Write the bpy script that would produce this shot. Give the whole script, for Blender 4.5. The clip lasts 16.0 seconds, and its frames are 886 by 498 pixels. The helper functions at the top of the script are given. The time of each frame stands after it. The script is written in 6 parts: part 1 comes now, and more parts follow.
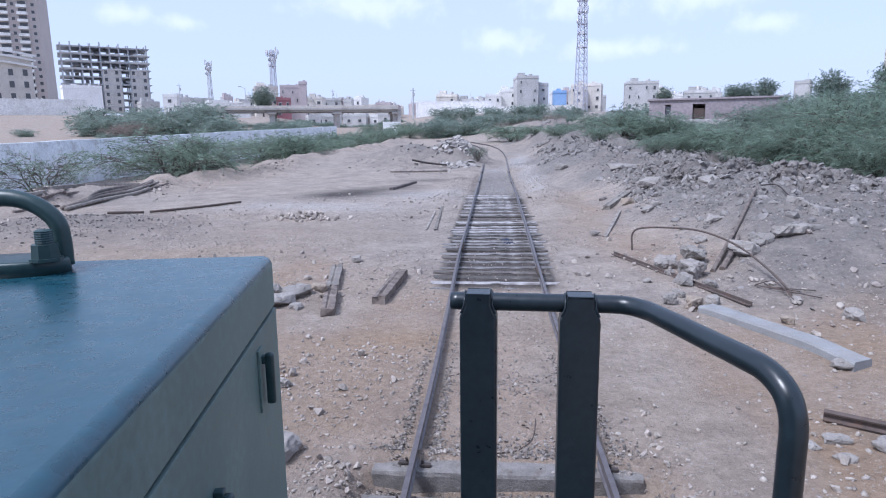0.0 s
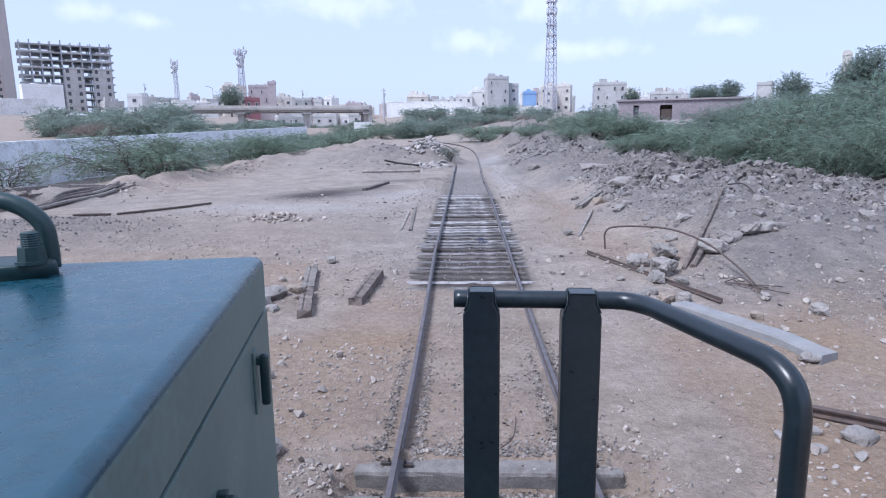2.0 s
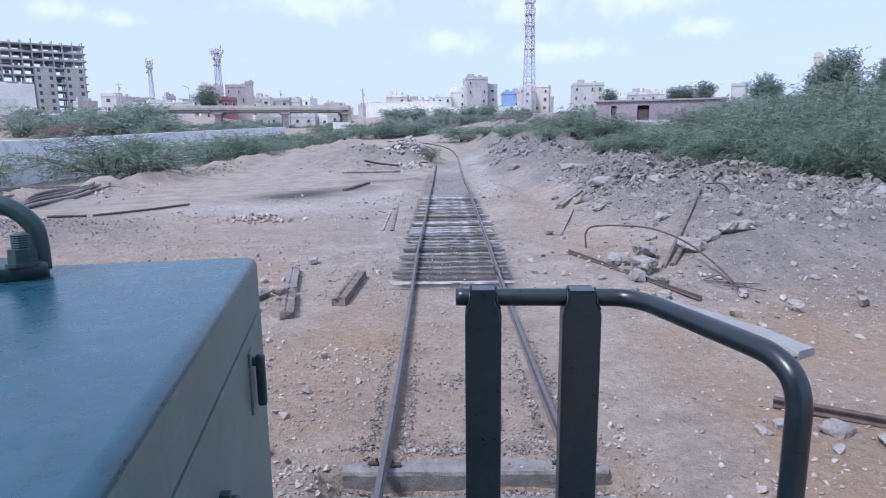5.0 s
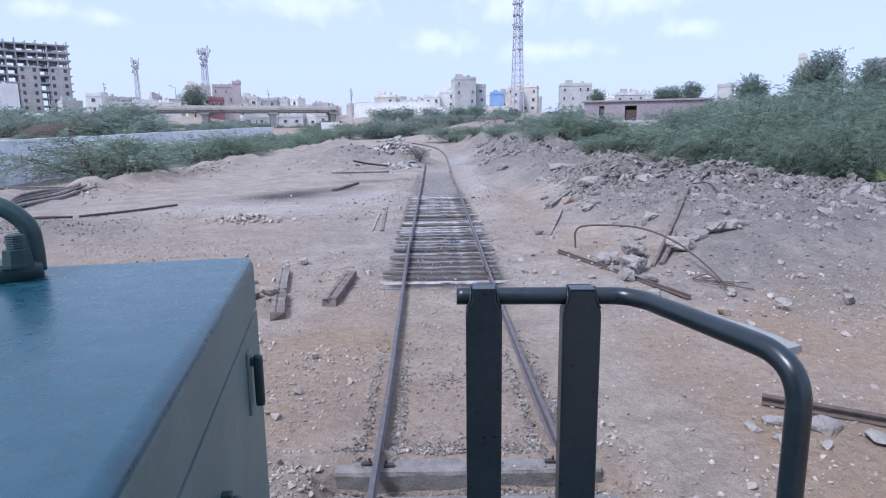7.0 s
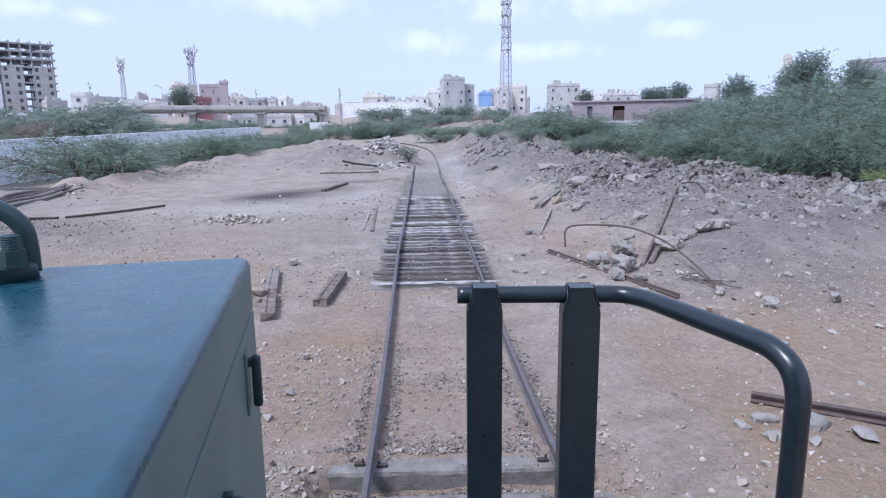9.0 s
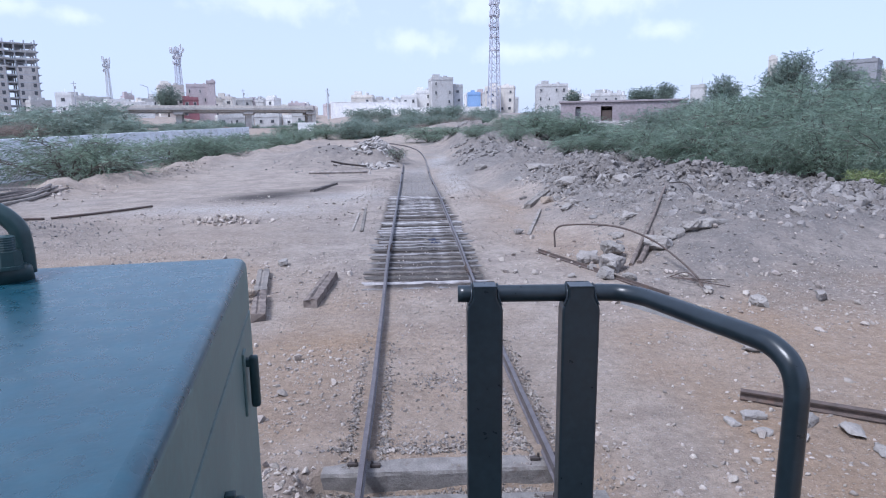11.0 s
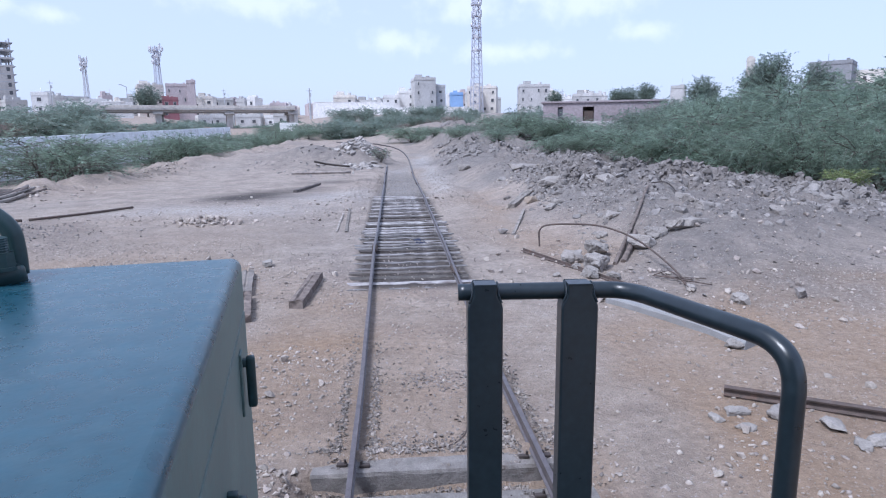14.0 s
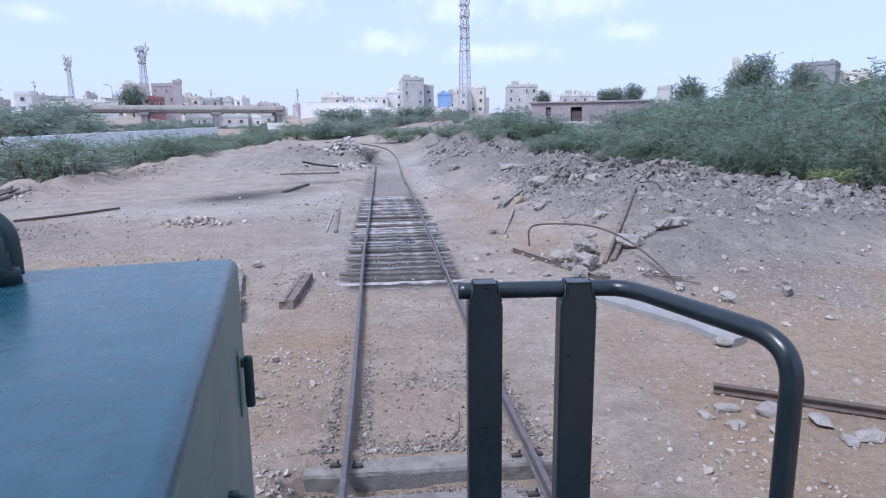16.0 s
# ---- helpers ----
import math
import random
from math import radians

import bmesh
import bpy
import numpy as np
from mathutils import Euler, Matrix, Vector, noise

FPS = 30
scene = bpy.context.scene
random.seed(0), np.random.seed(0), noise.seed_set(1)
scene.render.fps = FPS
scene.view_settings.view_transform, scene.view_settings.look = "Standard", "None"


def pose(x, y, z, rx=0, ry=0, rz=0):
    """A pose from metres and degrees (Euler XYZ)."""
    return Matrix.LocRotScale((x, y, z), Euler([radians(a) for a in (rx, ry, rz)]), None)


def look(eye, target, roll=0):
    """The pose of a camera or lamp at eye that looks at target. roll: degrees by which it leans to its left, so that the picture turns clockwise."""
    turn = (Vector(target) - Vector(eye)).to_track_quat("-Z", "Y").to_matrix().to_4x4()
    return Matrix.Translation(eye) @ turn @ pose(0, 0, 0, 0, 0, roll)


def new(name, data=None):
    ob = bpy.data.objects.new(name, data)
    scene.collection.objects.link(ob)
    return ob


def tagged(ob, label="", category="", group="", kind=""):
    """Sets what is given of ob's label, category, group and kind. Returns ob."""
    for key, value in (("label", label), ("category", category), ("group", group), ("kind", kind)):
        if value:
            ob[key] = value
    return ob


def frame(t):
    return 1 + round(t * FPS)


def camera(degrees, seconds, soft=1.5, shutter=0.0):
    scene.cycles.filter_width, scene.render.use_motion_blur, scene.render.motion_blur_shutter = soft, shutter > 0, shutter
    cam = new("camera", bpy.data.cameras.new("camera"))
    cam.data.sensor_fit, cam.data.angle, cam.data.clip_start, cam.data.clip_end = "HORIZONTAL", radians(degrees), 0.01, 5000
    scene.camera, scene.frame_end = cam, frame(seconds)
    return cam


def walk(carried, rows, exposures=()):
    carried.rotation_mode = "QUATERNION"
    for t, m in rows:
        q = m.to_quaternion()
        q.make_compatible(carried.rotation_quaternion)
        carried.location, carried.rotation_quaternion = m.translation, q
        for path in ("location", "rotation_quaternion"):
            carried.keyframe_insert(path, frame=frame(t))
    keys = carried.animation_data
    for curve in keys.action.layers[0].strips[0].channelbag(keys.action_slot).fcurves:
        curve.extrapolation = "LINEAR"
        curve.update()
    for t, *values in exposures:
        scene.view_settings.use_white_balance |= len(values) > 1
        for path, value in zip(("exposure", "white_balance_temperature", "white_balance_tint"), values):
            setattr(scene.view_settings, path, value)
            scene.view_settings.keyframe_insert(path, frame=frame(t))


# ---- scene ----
# The camera looks out of the cab of the standing locomotive: it turns slowly to the right and sways a little as it turns.
cam = camera(71.03, 16.0, soft=1.1)
RADIUS, EYE, PITCH, ROLL, AIM = 10.022, 2.948, -10.538, -0.674, -3.230
REST, SWAY = 1.992, (0.032, 0.0076)
SWING = [(0, 7.559), (0.5, 6.792), (1, 6.087), (1.5, 5.463), (2, 4.920), (2.5, 4.463), (3, 4.088), (3.5, 3.796), (4, 3.540), (6.5, 2.256), (7, 1.992), (7.5, 1.736), (8, 1.479), (8.5, 1.216), (9, 0.962), (11.5, -0.344), (12, -0.612), (12.5, -0.876), (13, -1.129), (13.5, -1.398), (14, -1.653), (14.5, -1.921), (15, -2.176), (15.5, -2.446), (16, -2.712)]


def rig(angle):
    """The camera's pose when it is turned to that angle, swayed from where it rests."""
    rest = pose(0, 0, 0, 0, 0, REST)
    sway = Vector((SWAY[0] * (angle - REST), RADIUS + SWAY[1] * (angle - REST), EYE))
    return Matrix.Translation(rest @ sway) @ pose(0, 0, 0, 0, 0, angle) @ pose(0, 0, 0, 90 + PITCH, 0, AIM) @ pose(0, 0, 0, 0, 0, ROLL)


walk(cam, [(t, rig(a)) for t, a in SWING], [(0.0, 0.87, 5450, 13.5), (16.0, 0.87, 5450, 13.5)])

# ---- world, sun, exposure ----
SUN_AZ, SUN_EL = -125.0, 56.0
CLOUDS = [(1.2, 7.9, 3.0, 1.0), (-10.4, 10.9, 5.5, 1.3), (22.8, 8.2, 2.2, 0.8), (7.0, 10.9, 3.5, 1.4), (10.2, 7.0, 4.5, 0.8), (-30.2, 9.5, 2.0, 0.7), (-26.0, 9.1, 1.6, 0.6), (17.0, 10.6, 5.0, 1.2)]


def make_world():
    w = bpy.data.worlds.new("hazy_sky")
    w.use_nodes = True
    nt = w.node_tree
    nt.nodes.clear()
    N = nt.nodes.new
    out, bg, sky = N("ShaderNodeOutputWorld"), N("ShaderNodeBackground"), N("ShaderNodeTexSky")
    sky.sky_type, sky.sun_disc = "NISHITA", False
    sky.sun_elevation, sky.sun_rotation = radians(SUN_EL), radians(SUN_AZ)
    sky.air_density, sky.dust_density, sky.ozone_density = 1.0, 2.2, 1.5
    bg.inputs[1].default_value = 0.125
    # thin high haze over the whole dome
    haze = N("ShaderNodeMix")
    haze.data_type = "RGBA"
    haze.inputs[0].default_value = 0.8
    haze.inputs[7].default_value = (3.345, 3.57, 4.29, 1)
    nt.links.new(sky.outputs[0], haze.inputs[6])
    last = haze.outputs[2]
    tc = N("ShaderNodeTexCoord")
    noi = N("ShaderNodeTexNoise")
    noi.inputs["Scale"].default_value, noi.inputs["Detail"].default_value = 34.0, 5.0
    nt.links.new(tc.outputs["Generated"], noi.inputs["Vector"])
    for az, el, wide, high in CLOUDS:
        d = Vector((math.sin(radians(az)) * math.cos(radians(el)), math.cos(radians(az)) * math.cos(radians(el)), math.sin(radians(el))))
        sub, rot, mul, ln = N("ShaderNodeVectorMath"), N("ShaderNodeVectorRotate"), N("ShaderNodeVectorMath"), N("ShaderNodeVectorMath")
        sub.operation, mul.operation, ln.operation = "SUBTRACT", "MULTIPLY", "LENGTH"
        sub.inputs[1].default_value = d
        rot.rotation_type = "Z_AXIS"
        rot.inputs["Angle"].default_value = radians(az)
        mul.inputs[1].default_value = (1 / radians(wide), 0.0, 1 / radians(high))
        nt.links.new(tc.outputs["Generated"], sub.inputs[0])
        nt.links.new(sub.outputs[0], rot.inputs["Vector"])
        nt.links.new(rot.outputs[0], mul.inputs[0])
        nt.links.new(mul.outputs[0], ln.inputs[0])
        ad = N("ShaderNodeMath")
        ad.operation = "MULTIPLY_ADD"
        ad.inputs[1].default_value, ad.inputs[2].default_value = -2.4, 1.2
        nt.links.new(noi.outputs[0], ad.inputs[0])
        sm = N("ShaderNodeMath")
        sm.operation = "ADD"
        nt.links.new(ln.outputs["Value"], sm.inputs[0])
        nt.links.new(ad.outputs[0], sm.inputs[1])
        mr = N("ShaderNodeMapRange")
        mr.interpolation_type = "SMOOTHSTEP"
        mr.inputs[1].default_value, mr.inputs[2].default_value, mr.inputs[3].default_value, mr.inputs[4].default_value = 0.0, 1.5, 0.44, 0.0
        nt.links.new(sm.outputs[0], mr.inputs[0])
        mx = N("ShaderNodeMix")
        mx.data_type = "RGBA"
        mx.inputs[7].default_value = (5.2, 5.2, 5.6, 1)
        nt.links.new(mr.outputs[0], mx.inputs[0])
        nt.links.new(last, mx.inputs[6])
        last = mx.outputs[2]
    nt.links.new(last, bg.inputs[0])
    nt.links.new(bg.outputs[0], out.inputs[0])
    scene.world = w


make_world()
sun = new("sun", bpy.data.lights.new("sun", "SUN"))
sun.data.energy, sun.data.angle, sun.data.color = 2.05, radians(18), (1.0, 0.95, 0.9)
sun.matrix_world = look((0, 0, 0), Vector((-math.sin(radians(SUN_AZ)) * math.cos(radians(SUN_EL)), -math.cos(radians(SUN_AZ)) * math.cos(radians(SUN_EL)), -math.sin(radians(SUN_EL)))))


# ---- materials ----
def mat(name, a, b=None, rough=0.85, metal=0.0, scale=3.0, fine=40.0, bump=0.3, dist=0.01, stain=None, stain_scale=0.6, stain_amt=0.35, vary=0.0, island=False, spec=0.4, coat=0.0, translucent=0.0, tone=False):
    """A surface of two tones at two scales, with relief, stains and a change from piece to piece."""
    m = bpy.data.materials.new(name)
    m.use_nodes = True
    nt = m.node_tree
    N, L = nt.nodes.new, nt.links.new
    p = nt.nodes["Principled BSDF"]
    b = b or tuple(c * 0.72 for c in a)
    tc = N("ShaderNodeTexCoord")
    n1, n2 = N("ShaderNodeTexNoise"), N("ShaderNodeTexNoise")
    for n, s, d in ((n1, scale, 6.0), (n2, fine, 4.0)):
        n.inputs["Scale"].default_value, n.inputs["Detail"].default_value = s, d
        L(tc.outputs["Object"], n.inputs["Vector"])
    ramp = N("ShaderNodeMapRange")
    ramp.inputs[1].default_value, ramp.inputs[2].default_value = 0.32, 0.68
    L(n1.outputs[0], ramp.inputs[0])
    mix = N("ShaderNodeMix")
    mix.data_type = "RGBA"
    mix.inputs[6].default_value, mix.inputs[7].default_value = (*a, 1), (*b, 1)
    L(ramp.outputs[0], mix.inputs[0])
    last = mix.outputs[2]
    hv = N("ShaderNodeHueSaturation")
    val = N("ShaderNodeMapRange")
    val.inputs[1].default_value, val.inputs[2].default_value, val.inputs[3].default_value, val.inputs[4].default_value = 0.3, 0.7, 0.82, 1.16
    L(n2.outputs[0], val.inputs[0])
    L(val.outputs[0], hv.inputs["Value"])
    L(last, hv.inputs["Color"])
    last = hv.outputs[0]
    if stain:
        n3, r3, m3 = N("ShaderNodeTexNoise"), N("ShaderNodeMapRange"), N("ShaderNodeMix")
        n3.inputs["Scale"].default_value, n3.inputs["Detail"].default_value, n3.inputs["Roughness"].default_value = stain_scale, 8.0, 0.7
        L(tc.outputs["Object"], n3.inputs["Vector"])
        r3.inputs[1].default_value, r3.inputs[2].default_value, r3.inputs[4].default_value = 0.52, 0.7, stain_amt * 2
        L(n3.outputs[0], r3.inputs[0])
        m3.data_type = "RGBA"
        m3.inputs[7].default_value = (*stain, 1)
        L(r3.outputs[0], m3.inputs[0])
        L(last, m3.inputs[6])
        last = m3.outputs[2]
    if vary:
        src = N("ShaderNodeNewGeometry").outputs["Random Per Island"] if island else N("ShaderNodeObjectInfo").outputs["Random"]
        if tone:
            spray = N("ShaderNodeAttribute")
            spray.attribute_name = "tone"
            src = spray.outputs["Fac"]
        rv, hs = N("ShaderNodeMapRange"), N("ShaderNodeHueSaturation")
        rv.inputs[3].default_value, rv.inputs[4].default_value = 1 - vary, 1 + vary
        L(src, rv.inputs[0])
        L(rv.outputs[0], hs.inputs["Value"])
        rh = N("ShaderNodeMapRange")
        rh.inputs[3].default_value, rh.inputs[4].default_value = 0.5 - 0.03 * vary, 0.5 + 0.05 * vary
        mw = N("ShaderNodeMath")
        mw.operation = "PINGPONG"
        mw.inputs[1].default_value = 0.13
        L(src, mw.inputs[0])
        rh.inputs[2].default_value = 0.13
        L(mw.outputs[0], rh.inputs[0])
        L(rh.outputs[0], hs.inputs["Hue"])
        L(last, hs.inputs["Color"])
        last = hs.outputs[0]
    L(last, p.inputs["Base Color"])
    rr = N("ShaderNodeMapRange")
    rr.inputs[3].default_value, rr.inputs[4].default_value = max(0.05, rough - 0.12), min(1.0, rough + 0.1)
    L(n2.outputs[0], rr.inputs[0])
    L(rr.outputs[0], p.inputs["Roughness"])
    p.inputs["Metallic"].default_value = metal
    p.inputs["Specular IOR Level"].default_value = spec
    p.inputs["Coat Weight"].default_value = coat
    if bump:
        add = N("ShaderNodeMath")
        add.operation = "MULTIPLY_ADD"
        add.inputs[1].default_value = 0.5
        L(n2.outputs[0], add.inputs[0])
        L(n1.outputs[0], add.inputs[2])
        bp = N("ShaderNodeBump")
        bp.inputs["Strength"].default_value, bp.inputs["Distance"].default_value = bump, dist
        L(add.outputs[0], bp.inputs["Height"])
        L(bp.outputs[0], p.inputs["Normal"])
    if translucent:
        tr, ms = N("ShaderNodeBsdfTranslucent"), N("ShaderNodeMixShader")
        L(last, tr.inputs["Color"])
        ms.inputs[0].default_value = translucent
        L(p.outputs[0], ms.inputs[1])
        L(tr.outputs[0], ms.inputs[2])
        L(ms.outputs[0], nt.nodes["Material Output"].inputs[0])
    return m


def ground_mat():
    """Bare earth; the colour layer 'zone' holds where grey rubble, red soil, pale dust, oily and darker ground lie."""
    m = bpy.data.materials.new("bare_earth")
    m.use_nodes = True
    nt = m.node_tree
    N, L = nt.nodes.new, nt.links.new
    p = nt.nodes["Principled BSDF"]
    tc, at = N("ShaderNodeTexCoord"), N("ShaderNodeAttribute")
    at.attribute_name = "zone"
    sep = N("ShaderNodeSeparateColor")
    L(at.outputs["Color"], sep.inputs[0])

    def noi(s, d=6.0, r=0.6):
        n = N("ShaderNodeTexNoise")
        n.inputs["Scale"].default_value, n.inputs["Detail"].default_value, n.inputs["Roughness"].default_value = s, d, r
        L(tc.outputs["Object"], n.inputs["Vector"])
        return n.outputs[0]

    def mixc(fac, a, b):
        x = N("ShaderNodeMix")
        x.data_type = "RGBA"
        for k, v in ((0, fac), (6, a), (7, b)):
            if isinstance(v, tuple):
                x.inputs[k].default_value = (*v, 1)
            else:
                L(v, x.inputs[k])
        return x.outputs[2]

    def rng(v, lo, hi, a=0.0, b=1.0):
        r = N("ShaderNodeMapRange")
        for k, c in zip((1, 2, 3, 4), (lo, hi, a, b)):
            r.inputs[k].default_value = c
        L(v, r.inputs[0])
        return r.outputs[0]

    def mult(a, b):
        x = N("ShaderNodeMath")
        x.operation = "MULTIPLY"
        L(a, x.inputs[0])
        L(b, x.inputs[1])
        return x.outputs[0]

    big, mid, small, grit = noi(0.35), noi(1.7), noi(9.0, 8.0, 0.7), noi(60.0, 5.0, 0.75)
    base = mixc(rng(mid, 0.35, 0.65), EARTH_A, EARTH_B)
    base = mixc(rng(noi(.8, 9.0, .66), .49, .62, 0.0, .6), base, (0.215, 0.182, 0.166))
    base = mixc(mult(sep.outputs[1], rng(big, 0.3, 0.65, 0.45, 1.0)), base, EARTH_RED)
    base = mixc(mult(sep.outputs[0], rng(mid, 0.25, 0.6, 0.55, 1.0)), base, EARTH_GREY)
    base = mixc(mult(sep.outputs[2], rng(small, 0.35, 0.6, 0.1, 1.0)), base, EARTH_PALE)
    base = mixc(rng(noi(26.0, 3.0, .55), .60, .68, 0.0, .55), base, EARTH_PALE)
    base = mixc(rng(noi(19.0, 4.0, .6), .61, .70, 0.0, .35), base, EARTH_OIL_DARK)
    base = mixc(mult(at.outputs["Alpha"], rng(small, 0.3, 0.6, 0.6, 1.0)), base, EARTH_OIL_DARK)
    hs = N("ShaderNodeHueSaturation")
    L(base, hs.inputs["Color"])
    x = N("ShaderNodeMath")
    x.operation = "MULTIPLY"
    L(rng(small, 0.3, 0.7, 0.75, 1.2), x.inputs[0])
    L(rng(grit, 0.3, 0.7, 0.84, 1.16), x.inputs[1])
    L(x.outputs[0], hs.inputs["Value"])
    L(hs.outputs[0], p.inputs["Base Color"])
    p.inputs["Roughness"].default_value = 0.95
    p.inputs["Specular IOR Level"].default_value = 0.2
    h = N("ShaderNodeMath")
    h.operation = "MULTIPLY_ADD"
    h.inputs[1].default_value = 0.22
    L(grit, h.inputs[0])
    L(small, h.inputs[2])
    bp = N("ShaderNodeBump")
    bp.inputs["Strength"].default_value, bp.inputs["Distance"].default_value = 0.85, 0.08
    L(h.outputs[0], bp.inputs["Height"])
    L(bp.outputs[0], p.inputs["Normal"])
    return m


EARTH_A, EARTH_B, EARTH_RED, EARTH_GREY, EARTH_PALE, EARTH_OIL_DARK = (0.37, 0.319, 0.277), (0.274, 0.235, 0.203), (0.296, 0.211, 0.144), (0.172, 0.157, 0.148), (0.41, 0.39, 0.375), (0.05, 0.044, 0.043)
M_EARTH = ground_mat()
M_STONE = mat("pale_stone", (0.40, 0.35, 0.312), (0.275, 0.238, 0.21), scale=4, fine=50, bump=0.5, vary=0.28, island=True)
M_ROCK = mat("grey_rubble", (0.265, 0.245, 0.232), (0.165, 0.152, 0.144), scale=3, fine=40, bump=0.6, dist=0.02, vary=0.22, island=True)
M_SLAB = mat("broken_concrete", (0.30, 0.276, 0.255), (0.20, 0.183, 0.168), scale=2.5, fine=45, bump=0.6, dist=0.02, stain=(0.22, 0.19, 0.17), vary=0.12)
M_YELLOW = mat("yellow_sandstone", (0.33, 0.275, 0.22), (0.25, 0.205, 0.165), scale=6, fine=50, bump=0.6, dist=0.02)
M_CONC = mat("sleeper_concrete", (0.24, 0.222, 0.207), (0.15, 0.139, 0.13), scale=7, fine=60, bump=0.9, dist=0.02, stain=(0.12, 0.10, 0.088), stain_scale=5.0, stain_amt=.5, vary=0.1)
M_KERB = mat("pale_blue_concrete", (0.285, 0.285, 0.285), (0.22, 0.218, 0.216), scale=3, fine=60, bump=0.3, stain=(0.3, 0.27, 0.25), stain_scale=2.0)
M_TIMBER = mat("weathered_timber", (0.31, 0.278, 0.255), (0.15, 0.132, 0.12), scale=6, fine=60, bump=0.8, dist=0.02, vary=0.35, stain=(0.34, 0.29, 0.26), stain_scale=3.0, stain_amt=0.45)
M_SLEEPER = mat("dusty_grey_sleeper", (0.37, 0.352, 0.35), (0.19, 0.178, 0.175), scale=5, fine=50, bump=0.7, dist=0.02, vary=0.42, stain=(0.12, 0.105, 0.10), stain_scale=2.2, stain_amt=0.5)
M_BEAM = mat("brown_split_timber", (0.215, 0.175, 0.152), (0.105, 0.085, 0.074), scale=7, fine=70, bump=0.9, dist=0.02, stain=(0.30, 0.26, 0.235), stain_scale=4.0, stain_amt=0.3)
M_TIMBER_DARK = mat("oiled_timber", (0.12, 0.105, 0.097), (0.06, 0.053, 0.05), scale=6, fine=60, bump=0.8, dist=0.02, vary=0.4, stain=(0.27, 0.235, 0.21), stain_scale=3.0, stain_amt=0.3)
M_RAIL = mat("worn_rail_steel", (0.175, 0.155, 0.158), (0.11, 0.096, 0.098), rough=0.45, metal=0.4, scale=8, fine=90, bump=0.2)
M_RUST = mat("rusty_steel", (0.118, 0.09, 0.08), (0.075, 0.06, 0.053), rough=0.85, scale=9, fine=80, bump=0.5, stain=(0.16, 0.10, 0.075), stain_scale=5.0)
M_DARKIRON = mat("dark_iron", (0.07, 0.055, 0.05), (0.04, 0.035, 0.033), rough=0.7, scale=10, fine=80, bump=0.4)
M_LEAF = mat("mesquite_leaf", (0.275, 0.348, 0.268), (0.205, 0.27, 0.208), rough=0.75, scale=0.6, fine=6, bump=0, vary=0.42, tone=True, translucent=0.58, spec=0.25)
# far scrub: distance haze mixed into the leaf colour, less saturated than M_LEAF
M_LEAF_FAR = mat("hazed_scrub_leaf", (0.285, 0.345, 0.296), (0.22, 0.28, 0.232), rough=0.8, scale=0.6, fine=6, bump=0, vary=0.3, tone=True, translucent=0.58, spec=0.2)
M_LEAF_DRY = mat("dry_brown_scrub", (0.30, 0.25, 0.225), (0.22, 0.185, 0.165), rough=0.85, scale=0.6, fine=6, bump=0, vary=0.3, tone=True, translucent=0.4, spec=0.2)
# leaf of the far trees, its colour lightened to carry the haze
M_LEAF_DARK = mat("hazed_tree_leaf", (0.24, 0.295, 0.25), (0.195, 0.245, 0.205), rough=0.75, scale=0.6, fine=6, bump=0, vary=0.35, tone=True, translucent=0.55, spec=0.25)
M_LEAF_LIME = mat("young_leaf", (0.26, 0.31, 0.14), (0.20, 0.24, 0.11), rough=0.75, scale=0.6, fine=6, bump=0, vary=0.35, tone=True, translucent=0.45, spec=0.25)
M_BARK = mat("grey_bark", (0.12, 0.10, 0.085), (0.075, 0.062, 0.055), scale=8, fine=60, bump=0.5)
M_TWIG = mat("dry_twig", (0.24, 0.20, 0.165), (0.16, 0.13, 0.11), scale=8, fine=60, bump=0.3, vary=0.25, island=True)
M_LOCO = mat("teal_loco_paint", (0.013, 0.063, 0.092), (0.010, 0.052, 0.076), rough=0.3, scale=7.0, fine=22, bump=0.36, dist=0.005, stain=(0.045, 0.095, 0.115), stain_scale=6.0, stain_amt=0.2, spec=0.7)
# hood paint made greyer and paler: ground bounce put into the side colour
M_LOCO_SIDE_BOUNCE = mat("side_paint_ground_bounce", (0.14, 0.20, 0.186), (0.113, 0.168, 0.158), rough=0.5, scale=2.6, fine=30, bump=0.15, dist=0.006, stain=(0.10, 0.125, 0.12), stain_scale=4.0, stain_amt=0.25, spec=0.38)
M_LOCO_DARK = mat("dark_green_paint", (0.025, 0.055, 0.058), (0.018, 0.04, 0.042), rough=0.4, scale=5, fine=40, bump=0.15, spec=0.5)
M_BLACK = mat("black_gloss_paint", (0.017, 0.026, 0.033), (0.013, 0.020, 0.026), rough=0.33, scale=9, fine=50, bump=0.12, dist=0.004, spec=0.55)
M_WALLBLUE = mat("pale_blue_limewash", (0.86, 0.89, 0.92), (0.68, 0.715, 0.76), scale=0.9, fine=9, bump=0.3, dist=0.02, stain=(0.36, 0.33, 0.31), stain_scale=1.3, stain_amt=0.4)
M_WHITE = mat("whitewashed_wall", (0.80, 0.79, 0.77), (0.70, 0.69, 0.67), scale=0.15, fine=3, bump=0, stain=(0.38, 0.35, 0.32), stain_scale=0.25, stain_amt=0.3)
M_LIME = mat("fresh_limewash", (0.88, 0.87, 0.85), (0.82, 0.81, 0.79), scale=0.15, fine=3, bump=0, stain=(0.6, 0.57, 0.54), stain_scale=0.3, stain_amt=0.2)
M_PLINTH = mat("patchy_whitewash", (0.74, 0.73, 0.72), (0.40, 0.36, 0.36), scale=1.6, fine=8, bump=0, stain=(0.30, 0.26, 0.26), stain_scale=.9, stain_amt=.5)
